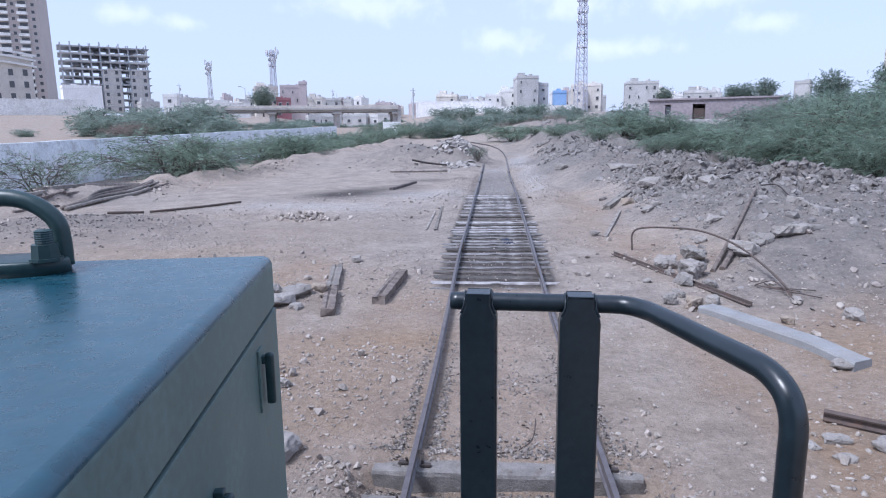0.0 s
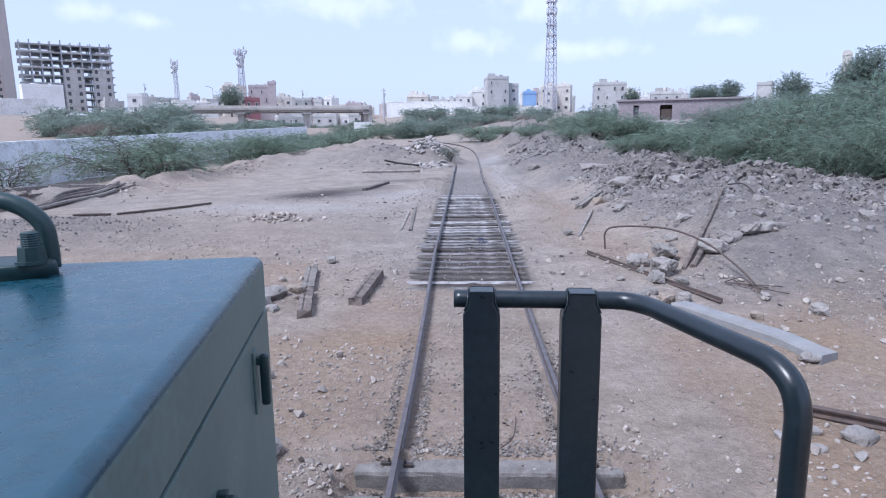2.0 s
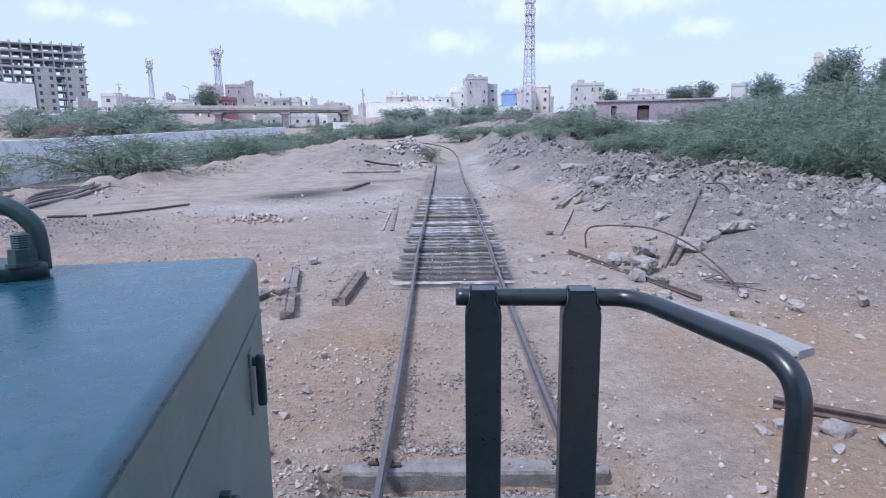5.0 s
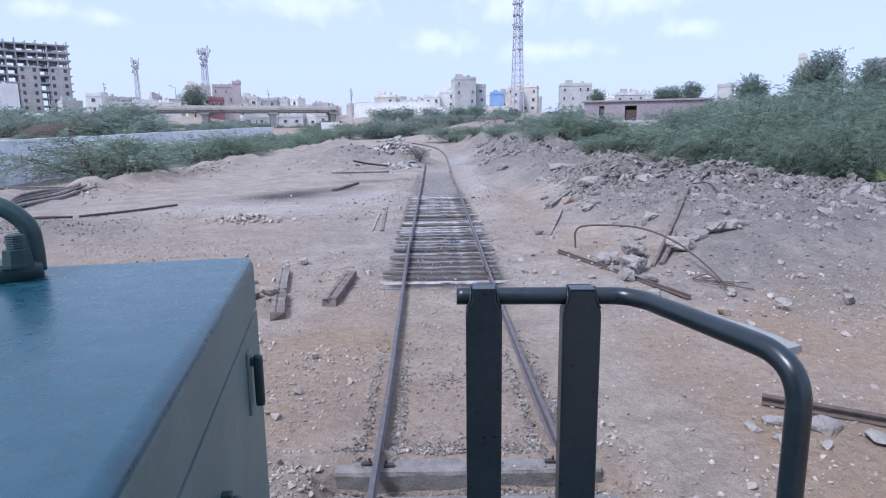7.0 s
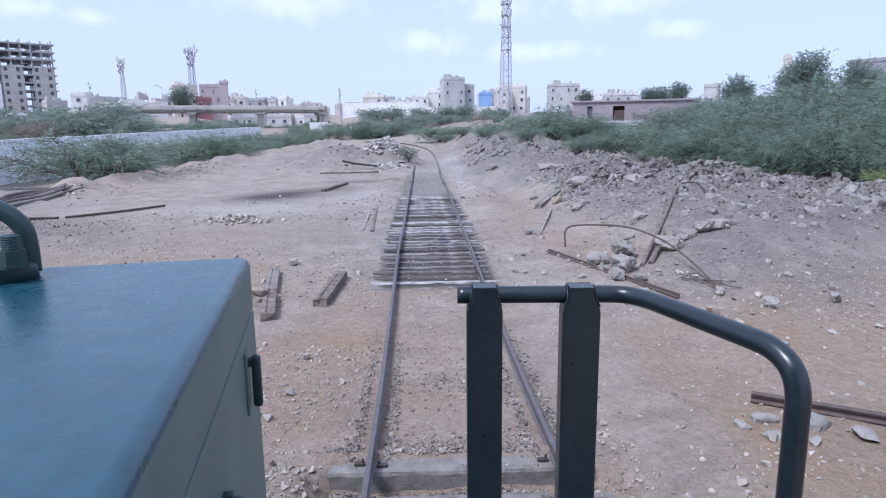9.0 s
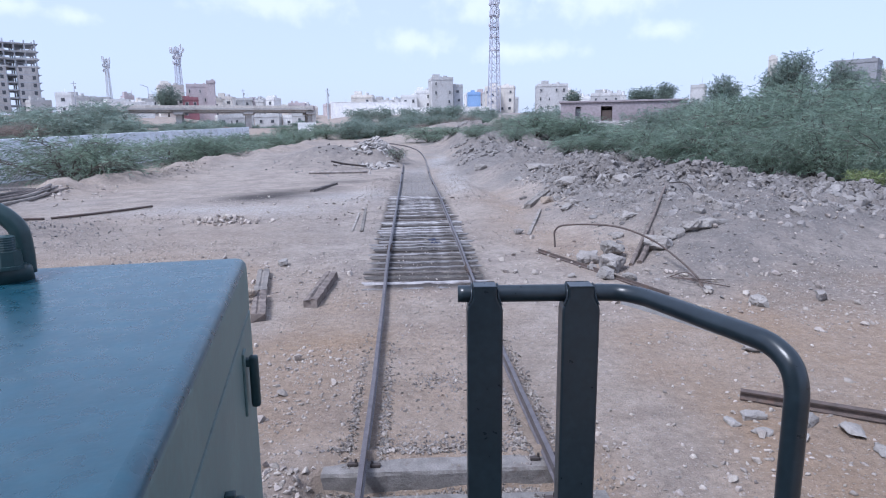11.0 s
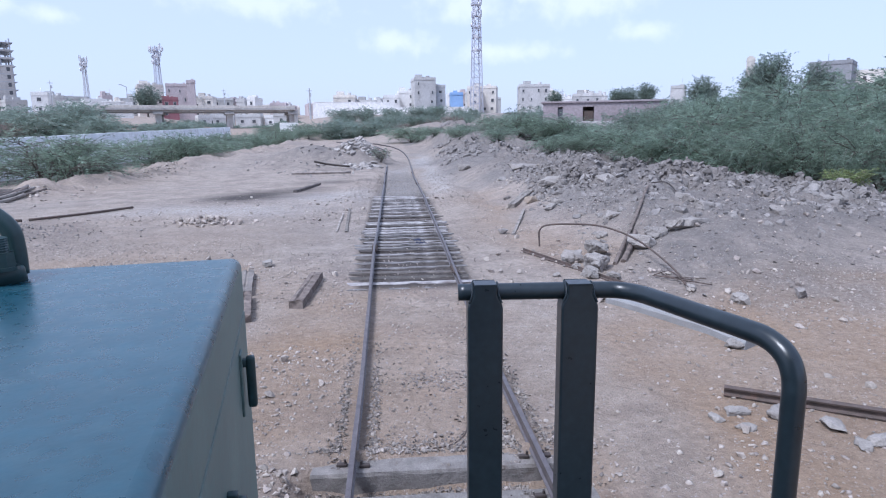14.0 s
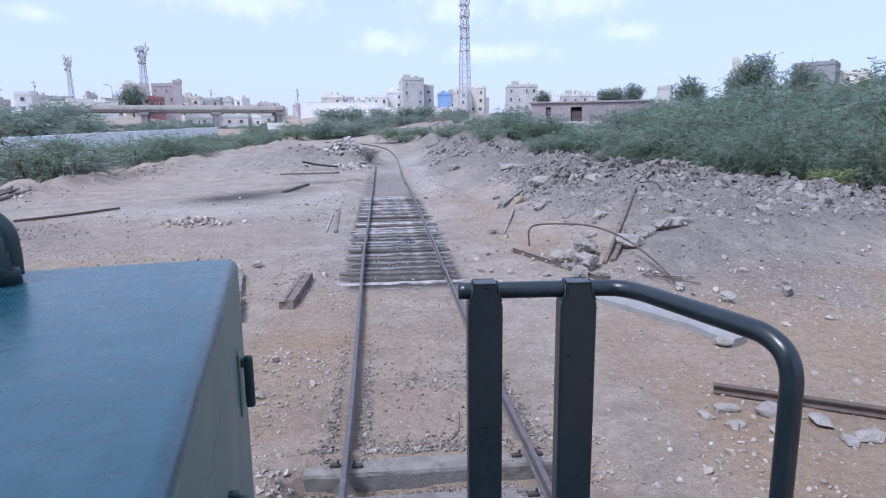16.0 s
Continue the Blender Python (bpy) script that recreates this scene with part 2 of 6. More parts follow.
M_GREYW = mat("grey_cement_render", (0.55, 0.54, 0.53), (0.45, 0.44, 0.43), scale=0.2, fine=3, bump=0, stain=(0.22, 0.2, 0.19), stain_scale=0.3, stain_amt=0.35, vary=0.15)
M_DARKRENDER = mat("dark_grey_render", (0.30, 0.305, 0.32), (0.24, 0.245, 0.26), scale=0.2, fine=3, bump=0, stain=(0.2, 0.19, 0.185), stain_scale=0.3, stain_amt=0.3)
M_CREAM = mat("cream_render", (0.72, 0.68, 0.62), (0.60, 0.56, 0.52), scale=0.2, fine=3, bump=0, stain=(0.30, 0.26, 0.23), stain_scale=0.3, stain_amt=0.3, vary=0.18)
M_PINK = mat("faded_pink_render", (0.37, 0.32, 0.335), (0.30, 0.258, 0.27), scale=0.25, fine=3, bump=0, stain=(0.24, 0.19, 0.185), stain_scale=0.4, stain_amt=0.3)
M_PINKPALE = mat("pale_pink_render", (0.56, 0.49, 0.49), (0.47, 0.41, 0.415), scale=0.25, fine=3, bump=0, stain=(0.33, 0.28, 0.28), stain_scale=0.3, stain_amt=0.3)
M_RED = mat("red_painted_wall", (0.38, 0.17, 0.19), (0.30, 0.14, 0.155), scale=0.3, fine=3, bump=0)
M_BLUEW = mat("bright_blue_wall", (0.30, 0.45, 0.70), (0.24, 0.38, 0.62), scale=0.3, fine=3, bump=0)
M_TAN = mat("tan_tower_render", (0.52, 0.465, 0.44), (0.46, 0.41, 0.39), scale=0.1, fine=2, bump=0)
M_BRIDGE = mat("bridge_concrete", (0.52, 0.50, 0.48), (0.42, 0.40, 0.385), scale=0.3, fine=4, bump=0.1, stain=(0.18, 0.16, 0.15), stain_scale=0.4)
M_SKEL = mat("raw_concrete", (0.50, 0.515, 0.54), (0.41, 0.425, 0.45), scale=0.3, fine=3, bump=0)
M_BLOCK = mat("beige_block_infill", (0.58, 0.55, 0.52), (0.49, 0.465, 0.44), scale=0.3, fine=3, bump=0, stain=(0.30, 0.28, 0.27), stain_scale=0.4, stain_amt=0.3)
M_DARKWIN = mat("dark_glass", (0.11, 0.115, 0.125), (0.08, 0.085, 0.095), rough=0.2, bump=0)
M_STEELP = mat("galvanised_lattice", (0.62, 0.62, 0.64), (0.50, 0.50, 0.52), rough=0.6, metal=0.2, bump=0)
M_STEELD = mat("dark_lattice_steel", (0.54, 0.54, 0.60), (0.43, 0.43, 0.49), rough=0.6, metal=0.2, bump=0)
M_MASONRY = mat("pale_masonry", (0.385, 0.357, 0.336), (0.25, 0.231, 0.218), scale=3, fine=40, bump=0.5, vary=0.3, island=True)
M_CLOD = mat("earthy_clods", (0.225, 0.205, 0.193), (0.145, 0.132, 0.124), scale=4, fine=30, bump=0.8, dist=0.03, vary=0.2, island=True)
M_CREST = mat("dusty_broken_concrete", (0.33, 0.309, 0.295), (0.20, 0.187, 0.178), scale=3, fine=30, bump=0.8, dist=0.03, vary=0.25, island=True)
M_BALLAST = mat("ballast_stone", (0.29, 0.255, 0.232), (0.17, 0.15, 0.137), scale=5, fine=60, bump=0.4, vary=0.4, island=True)
M_BLUE_STAIN = mat("bluish_stain", (0.03, 0.037, 0.075), (0.02, 0.024, 0.045), scale=9, fine=60, bump=0.5)


# ---- mesh helpers ----
def part(name, bm, material, parent=None, label="", smooth=False):
    me = bpy.data.meshes.new(name)
    bm.to_mesh(me)
    bm.free()
    me.materials.append(material)
    if smooth:
        for f in me.polygons:
            f.use_smooth = True
    ob = new(name, me)
    if parent:
        ob.parent = parent
    return tagged(ob, label)


def box(bm, sx, sy, sz, m=None, bevel=0.0):
    """A box with its base's centre at the origin of m."""
    r = bmesh.ops.create_cube(bm, size=1.0, matrix=(m or Matrix()) @ Matrix.Translation((0, 0, sz / 2)) @ Matrix.Diagonal((sx, sy, sz, 1)))
    if bevel:
        es = {e for v in r["verts"] for e in v.link_edges}
        bmesh.ops.bevel(bm, geom=list(es), offset=bevel, segments=2, affect="EDGES", profile=0.6)
    return r


def bar(bm, a, b, r, n=6, r2=None):
    """A round bar from a to b."""
    a, b = Vector(a), Vector(b)
    d = b - a
    m = Matrix.Translation((a + b) / 2) @ d.to_track_quat("Z", "Y").to_matrix().to_4x4()
    bmesh.ops.create_cone(bm, cap_ends=True, segments=n, radius1=r, radius2=r if r2 is None else r2, depth=d.length, matrix=m)


def tube(bm, pts, r, n=10, r_end=None, caps=True):
    """A pipe along points, its rings carried without twist."""
    pts = [Vector(p) for p in pts]
    rings, side = [], None
    for i, p in enumerate(pts):
        d = (pts[min(i + 1, len(pts) - 1)] - pts[max(i - 1, 0)]).normalized()
        if side is None:
            side = d.orthogonal().normalized()
        side = (side - d * side.dot(d)).normalized()
        up = d.cross(side)
        rr = r if r_end is None else r + (r_end - r) * i / (len(pts) - 1)
        rings.append([bm.verts.new(p + (side * math.cos(2 * math.pi * k / n) + up * math.sin(2 * math.pi * k / n)) * rr) for k in range(n)])
    for a, b in zip(rings, rings[1:]):
        for k in range(n):
            bm.faces.new((a[k], a[(k + 1) % n], b[(k + 1) % n], b[k]))
    if caps:
        bm.faces.new(rings[0][::-1])
        bm.faces.new(rings[-1])


def curve_pts(pts, n=8):
    """A smooth line through points."""
    P = [Vector(p) for p in pts]
    P = [2 * P[0] - P[1]] + P + [2 * P[-1] - P[-2]]
    out = []
    for i in range(1, len(P) - 2):
        a, b, c, d = P[i - 1:i + 3]
        for k in range(n):
            t = k / n
            out.append(0.5 * ((2 * b) + (c - a) * t + (2 * a - 5 * b + 4 * c - d) * t * t + (3 * b - a - 3 * c + d) * t ** 3))
    return out + [P[-2]]


def thing(name, label, category, m=None, group="", kind=""):
    ob = new(name)
    ob.empty_display_size = 0.2
    if m is not None:
        ob.matrix_world = m
    return tagged(ob, label, category, group, kind)


def single(name, bm, material, label, category, m=None, group="", kind="", smooth=False):
    ob = part(name, bm, material, None, label, smooth)
    if m is not None:
        ob.matrix_world = m
    return tagged(ob, label, category, group, kind)


# ---- the lie of the land ----
def lattice(ix, iy, seed):
    h = (ix.astype(np.int64) * 374761393 + iy.astype(np.int64) * 668265263 + seed * 974634541) & 0x7FFFFFFF
    h = ((h ^ (h >> 13)) * 1274126177) & 0x7FFFFFFF
    return ((h ^ (h >> 16)) & 0xFFFF) / 65535.0


def vnoise(x, y, seed):
    ix, iy = np.floor(x), np.floor(y)
    fx, fy = x - ix, y - iy
    fx, fy = fx * fx * (3 - 2 * fx), fy * fy * (3 - 2 * fy)
    a, b, c, d = lattice(ix, iy, seed), lattice(ix + 1, iy, seed), lattice(ix, iy + 1, seed), lattice(ix + 1, iy + 1, seed)
    return (a * (1 - fx) + b * fx) * (1 - fy) + (c * (1 - fx) + d * fx) * fy - 0.5


def fbm(x, y, size, octaves, seed):
    return sum(vnoise(x / size * 2 ** k, y / size * 2 ** k, seed + k) / 2 ** k for k in range(octaves))


def sm(t):
    t = np.clip(t, 0, 1)
    return t * t * (3 - 2 * t)


def base_height(x, y):
    d = np.hypot(x, y - 10)
    valley = np.exp(-((np.degrees(np.arctan2(x, y - 10)) + 12.5) / 5.0) ** 2) * sm((d - 140) / 70) * (1 - sm((d - 240) / 60))
    return -4.6 * valley + np.interp(d, [0, 8, 10, 12, 14, 18, 25, 31, 39, 45, 56, 65, 80, 100, 147, 165, 200, 300, 900, 4000],
                     [-.17, -.16, -.11, -.05, .05, .12, .25, .25, .28, .5, .7, .95, 1.5, 2.2, 4.6, 6, 9, 12, 15, 16])


def mound(x, y):
    """The rubble bank beside the track, 0 to 1."""
    foot = np.interp(y, [20, 24, 38, 47, 60, 100], [3.7, 3.6, 3.3, 2.0, 2.2, 4.0])
    return sm((x - foot) / 4.1) * sm((y - 20.2 - .62 * np.maximum(x - 7.5, 0)) / 5.5) * (1 - sm((y - 85) / 40))


def hump(x, y, cx, cy, rx, ry):
    return np.exp(-((x - cx) / rx) ** 2 - ((y - cy) / ry) ** 2)


def height(x, y, fine=True):
    x, y = np.asarray(x, float), np.asarray(y, float)
    z = base_height(x, y)
    m = mound(x, y)
    z = z + m * (np.interp(y, [24, 30, 36, 42], [1.1, 1.1, 1.3, 1.5]) - 0.4 * sm((x - 12) / 7)) * (1 + 0.35 * fbm(x, y, 5.0, 3, 11))
    # crest of the bank, and lower ground behind it
    z = z - 0.5 * m * sm((np.hypot(x, y - 10) - 31) / 8) * sm((x - 7) / 5)
    z = z - np.interp(x, [4, 8, 14, 20], [0, .55, .7, .9]) * m * sm((np.hypot(x, y - 10) - 18) / 6) * (1 - sm((y - 60) / 15))
    # brown mounds beyond the bend
    z = z + (1.1 * hump(x, y, 9.5, 88, 5.0, 9) + .7 * hump(x, y, 5.6, 86, 2.6, 6) + 1.1 * hump(x, y, 13.3, 116, 5.0, 6) + 2.9 * hump(x, y, 19.5, 126, 5.5, 8) + 2.0 * hump(x, y, 5.6, 110, 6.5, 5)) * (1 + .4 * fbm(x, y, 5, 4, 55))
    # heaps by the far bend
    z = z + (1.8 * hump(x, y, -2.7, 60.5, 2.0, 3.0) + 1.7 * hump(x, y, -6.9, 60, 2.8, 3.4) + 0.75 * hump(x, y, -11.5, 63, 3.5, 4)) * (1 + .5 * fbm(x, y, 2.5, 4, 51))
    # shoulders of ballast along the track
    z = z + 0.15 * hump(x, y * 0, -1.95, 0, 0.6, 1) * sm((y - 34) / 4) * (1 - sm((y - 46) / 5)) + 0.2 * hump(x, y * 0, 2.3, 0, 0.9, 1) * sm((y - 29) / 4) * (1 - sm((y - 60) / 8)) - 0.02 * sm((y - 21.8) / 1.4) * (1 - sm((y - 33) / 8)) * sm((1.42 - np.abs(x)) / 0.22)
    # pockets dug out between the near concrete sleepers
    z = z - sm((1.5 - np.abs(x)) / .25) * (.19 * sm((y - 14.87) / .1) * (1 - sm((y - 15.31) / .07)) + .17 * sm((y - 14.30) / .1) * (1 - sm((y - 14.68) / .08))) * (1 + .5 * fbm(x, y, .6, 2, 91))
    # soil drifted over the back of the near sleeper
    z = z + .05 * np.exp(-((y - 15.63) / .1) ** 2) * sm((1.6 - np.abs(x)) / .2) * (1 + 1.4 * fbm(x, y, .5, 3, 93))
    # bank and ditch before the long wall
    edge = np.interp(y, [25, 40, 55, 90, 130], [-19.5, -17.6, -16.4, -13.5, -12.0])
    far = sm((y - 26) / 8) * (1 - sm((y - 110) / 20))
    z = z + far * (0.42 * np.exp(-((x - edge) / 1.3) ** 2) * (1 + 1.9 * fbm(x, y, 2.0, 5, 71)) - 0.75 * sm((edge - 1.0 - x) / 3.0) * (1 - sm((-25 - x) / 6)))
    # old heap of gravel
    z = z + 0.28 * hump(x, y, -13.0, 28.5, 2.6, 1.8) + 0.16 * hump(x, y, -6.35, 30.6, 0.7, 0.5)
    if fine:
        quiet = sm((np.abs(x) - 0.75) / 0.9)
        near = 1 - sm((np.hypot(x, y - 15) - 90) / 60)
        z = z + near * (0.06 * quiet * fbm(x, y, 2.2, 4, 3) + 0.014 * fbm(x, y, 0.35, 2, 5)) + near * m * (0.5 * fbm(x, y, 1.8, 4, 21) * (.3 + .7 * sm((np.hypot(x, y - 10) - 19) / 7)) + .3 * np.maximum(fbm(x, y, .75, 2, 25), -.06) * (.35 + .65 * sm((np.hypot(x, y - 10) - 17) / 6)) + (1.9 * np.minimum(np.abs(fbm(x, y, 1.2, 2, 27)), .24) + 1.1 * np.minimum(np.abs(fbm(x + 40, y, .62, 2, 29)), .2) - .34) * (.12 + .88 * sm((np.hypot(x, y - 10) - 17.5) / 5) + .7 * np.exp(-((np.hypot(x, y - 10) - 24.5) / 3) ** 2)) * sm((x - 5) / 2.5))
    return z


def gz(x, y):
    return float(height(np.array([x]), np.array([y]))[0])


def rail_z(y):
    return float(base_height(np.array([0.0]), np.array([y]))[0]) + 0.165


def track_x(y):
    return float(np.interp(y, [0, 24, 35, 49, 58, 67, 74, 80, 86, 92, 97, 101], [0, 0, .1, .18, .3, .42, .3, -.1, -1.0, -2.7, -5.0, -7.6]))


def make_ground():
    def axis(lo, hi, step, reach, grow):
        mid = list(np.arange(lo, hi, step))
        a, s = [hi], step
        while a[-1] < reach:
            s = min(s * grow, 200)
            a.append(a[-1] + s)
        b, s = [lo], step
        while b[-1] > -reach:
            s = min(s * grow, 200)
            b.append(b[-1] - s)
        return np.array(b[:0:-1] + mid + a)
    xs, ys = axis(-9.0, 17.0, 0.11, 3500, 1.055), axis(16.0, 40.0, 0.12, 3500, 1.03)
    ys = np.concatenate([ys[ys < 13.4], np.arange(13.5, 15.97, .05), ys[ys > 15.95]])
    X, Y = np.meshgrid(xs, ys)
    Z = height(X, Y)
    nx, ny = len(xs), len(ys)
    co = np.stack([X, Y, Z], -1).reshape(-1, 3)
    i = (np.arange(ny - 1)[:, None] * nx + np.arange(nx - 1)).ravel()
    me = bpy.data.meshes.new("ground")
    me.from_pydata(co.tolist(), [], np.stack([i, i + 1, i + nx + 1, i + nx], -1).tolist())
    x, y = co[:, 0], co[:, 1]
    wob = fbm(x, y, 4.0, 4, 40)
    d = np.hypot(x, y - 10)
    grey = np.clip(sm((x - 3.0 - 1.6 * hump(x * 0, y, 0, 33, 1, 9) + 2 * wob) / 2.0) * sm((y - 18.8 - .3 * np.maximum(x - 5, 0) + 3 * wob) / 3.5), 0, 1) * (1 - .5 * sm((d - 55) / 60))
    grey = np.maximum(grey, 0.8 * sm((1.25 - np.abs(x - 0.1)) / 0.5 + wob) * sm((y - 33) / 4) * (1 - sm((y - 52) / 4)))
    grey = np.maximum(grey, 0.8 * hump(x, y, -13.0, 28.0, 4.0, 2.6) + 0.95 * hump(x, y, -5.6, 59.5, 6, 4.5))
    grey = np.maximum(grey, (.55 + wob) * sm((x - 1.1) / .8) * (1 - sm((x - 7) / 3)) * sm((y - 40) / 6) * (1 - sm((y - 96) / 12)))
    red = np.clip(.95 * sm((24 + 6 * wob - y) / 5) * (.3 + .7 * sm(.5 + 2.0 * fbm(x, y, 3.0, 3, 44))) + .6 * np.exp(-((x - 3.2 + 2 * wob) / 1.1) ** 2) * sm((y - 21) / 3) * (1 - sm((y - 36) / 5)) + .55 * sm((-2.6 + wob * 5 - x) / 4) * sm((38 - y) / 18) + sm((x - 1.4 + 2 * wob) / 2) * sm((22.5 + wob * 3 - y) / 4) + 0.22 * sm((-12 - x) / 4) * sm((y - 36) / 5) + .12 * sm((y - 74) / 10) * (1 - sm((y - 150) / 20)), 0, 1)
    pale = np.clip(hump(x, y, -7.5, 33.5, 4.0, 1.6) * .9 + 0.8 * hump(x, y, -3.0, 38, 2.5, 2.5) + 0.95 * np.exp(-((x - 2.2 - np.interp(y, [40, 60, 75, 90], [0, .1, .4, -.6]) + wob) / .75) ** 2) * sm((y - 34) / 6) * (1 - sm((y - 66) / 10)) + 0.9 * sm((1.1 - np.abs(x - .1)) / .3) * sm((y - 36) / 3) * (1 - sm((y - 52) / 4)) + 0.08 * sm((d - 70) / 60) + wob * 0.5, 0, 1)
    # oily patches on the field; the bed under the old sleepers is darker
    oil_dark = np.clip((.85 + 1.3 * wob) * hump(x - .35 * (y - 40), y, -5.8, 40, 2.0, 3.6) + 2.2 * sm((1.3 - np.abs(x)) / .3) * sm((y - 21.6) / 1) * (1 - .8 * sm((y - 33) / 5)) * (1 - sm((y - 50) / 4)) + 0.5 * hump(x, y, -3.5, 46, 3, 1.5) + wob * 0.35 * sm((y - 22) / 5), 0, 1)
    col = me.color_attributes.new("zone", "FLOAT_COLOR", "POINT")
    col.data.foreach_set("color", np.stack([grey, red, pale, oil_dark], -1).astype(np.float32).ravel())
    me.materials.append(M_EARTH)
    me.polygons.foreach_set("use_smooth", np.ones(len(me.polygons), bool))
    tagged(new("ground", me), "bare dusty reddish earth with grey rubble banks", "ground", kind="structure")


make_ground()


# ---- railway track ----
def rail_profile(bm, ys, side):
    """One rail on its line, head, web and foot, from heel to toe along ys."""
    prof = [(-.024, .0), (.024, .0), (.028, -.03), (.012, -.045), (.009, -.125), (.03, -.14), (.03, -.15), (-.03, -.15), (-.03, -.14), (-.009, -.125), (-.012, -.045), (-.028, -.03)]
    rings = []
    for k, y in enumerate(ys):
        dx = (track_x(y + 0.5) - track_x(y - 0.5))
        n = Vector((1, -dx, 0)).normalized()
        wob = 0.005 * math.sin(y * 0.5 + side) + 0.003 * math.sin(y * 1.7 + 2 * side)
        c = Vector((track_x(y) + wob, y, rail_z(y) + 0.006 * math.sin(y * 1.3))) + n * side * 0.873
        rings.append([bm.verts.new(c + n * px + Vector((0, 0, pz))) for px, pz in prof])
    for a, b in zip(rings, rings[1:]):
        for k in range(len(prof)):
            bm.faces.new((a[k], a[(k + 1) % len(prof)], b[(k + 1) % len(prof)], b[k]))
    bm.faces.new(rings[0])
    bm.faces.new(rings[-1][::-1])
    bmesh.ops.recalc_face_normals(bm, faces=bm.faces[:])


def sleeper_mesh(name, l, w, h, material, rough, seed):
    """A worn sleeper, its top at z = 0."""
    rnd = random.Random(seed)
    bm = bmesh.new()
    nx = 15
    rows = []
    for i in range(nx):
        x = -l / 2 + l * i / (nx - 1)
        row = [(x + rnd.uniform(-1, 1) * rough * 1.6 * (i in (0, nx - 1)), sy * w / 2 + rnd.uniform(-1, 1) * rough * .3, sz * h + rnd.uniform(-1, 1) * rough * .16) for sy, sz in ((-1, -1), (1, -1), (1, -.12), (.9, 0), (-.9, 0), (-1, -.12))]
        rows.append([bm.verts.new(p) for p in row])
    for a, b in zip(rows, rows[1:]):
        for k in range(6):
            bm.faces.new((a[k], a[(k + 1) % 6], b[(k + 1) % 6], b[k]))
    bm.faces.new(rows[0])
    bm.faces.new(rows[-1][::-1])
    bmesh.ops.recalc_face_normals(bm, faces=bm.faces[:])
    me = bpy.data.meshes.new(name)
    bm.to_mesh(me)
    bm.free()
    me.materials.append(material)
    return me


def make_track():
    track = thing("railway_track", "broad-gauge railway track with worn rails on old sleepers", "railway track", kind="structure")
    for side in (-1, 1):
        bm = bmesh.new()
        ys = list(np.arange(13.2, 60, 0.6)) + list(np.arange(60, 101, 1.0))
        rail_profile(bm, ys, side)
        part("rail", bm, M_RAIL, track, "worn steel rail with a dull polished head")
    conc = [sleeper_mesh("sleeper", 2.5, .25, .26, M_CONC, .022, s) for s in range(3)]
    wood = [sleeper_mesh("sleeper", 2.55 + .1 * math.sin(5 * s), .12 + .02 * (s % 4), .17, M_SLEEPER, .05, 10 + s) for s in range(8)]
    dark = [sleeper_mesh("sleeper", 2.5, .2 + .02 * s, .16, M_TIMBER_DARK, .04, 20 + s) for s in range(4)]
    rnd = random.Random(4)
    bm = bmesh.new()
    box(bm, .10, .05, .035, bevel=.012)
    bar(bm, (.03, 0, .03), (.03, 0, .07), .013, 6)
    clip = bpy.data.meshes.new("rail_clip")
    bm.to_mesh(clip)
    bm.free()
    clip.materials.append(M_DARKIRON)

    def lay(me, y, lift, x=0.0, turn=0.0, label=""):
        ob = new("sleeper", me)
        ob.parent = track
        ob.matrix_basis = pose(track_x(y) + x, y, rail_z(y) - .15 + lift, rnd.uniform(-2, 2), rnd.uniform(-.6, .6), turn)
        tagged(ob, label)
        return ob
    for y in (13.55, 14.17, 14.80, 15.44):
        sl = lay(conc[int(y * 7) % 3], y, 0.0, 0, rnd.uniform(-1, 1), "weathered concrete sleeper")
        for x in (-.98, -.765, .765, .98):
            c = new("rail_clip", clip)
            c.parent = sl
            c.matrix_basis = pose(x, rnd.uniform(-.02, .02), 0.0, 0, 0, 0 if x in (-.98, .765) else 180)
    for y in (16.9, 19.0):
        lay(conc[0], y, -.065, rnd.uniform(-.03, .03), rnd.uniform(-2, 2), "buried concrete sleeper")
    y = 21.1
    k = 0
    while y < 37.5:
        d = 22.4 < y < 33
        lay(rnd.choice(dark) if d and rnd.random() < (.4 if y < 26 else .18) else rnd.choice(wood), y, rnd.uniform(-.022, .012) - .03 * max(0.0, 1 - (y - 21) / 1.6), rnd.uniform(-.1, .1), rnd.uniform(-1.8, 1.8), "split weathered dusty grey sleeper")
        y += rnd.uniform(.37, .47)
        k += 1
    while y < 72:
        lay(rnd.choice(wood), y, -.075, rnd.uniform(-.06, .06), rnd.uniform(-1.5, 1.5))
        y += .68
    # joint plates
    for y, s in ((25.3, -1), (44.0, -1), (43.2, 1), (51.0, 1), (50.8, -1), (22.9, 1)):
        bm = bmesh.new()
        for dx in (-.03, .03):
            box(bm, .025, .8, .08, pose(dx, 0, -.11))
        for q in (-.28, -.1, .1, .28):
            bar(bm, (-.07, q, -.07), (.07, q, -.07), .018, 6)
        ob = part("fishplate", bm, M_RUST, track, "rusty bolted rail joint plate")
        ob.matrix_basis = pose(track_x(y) + s * .873, y, rail_z(y))


make_track()


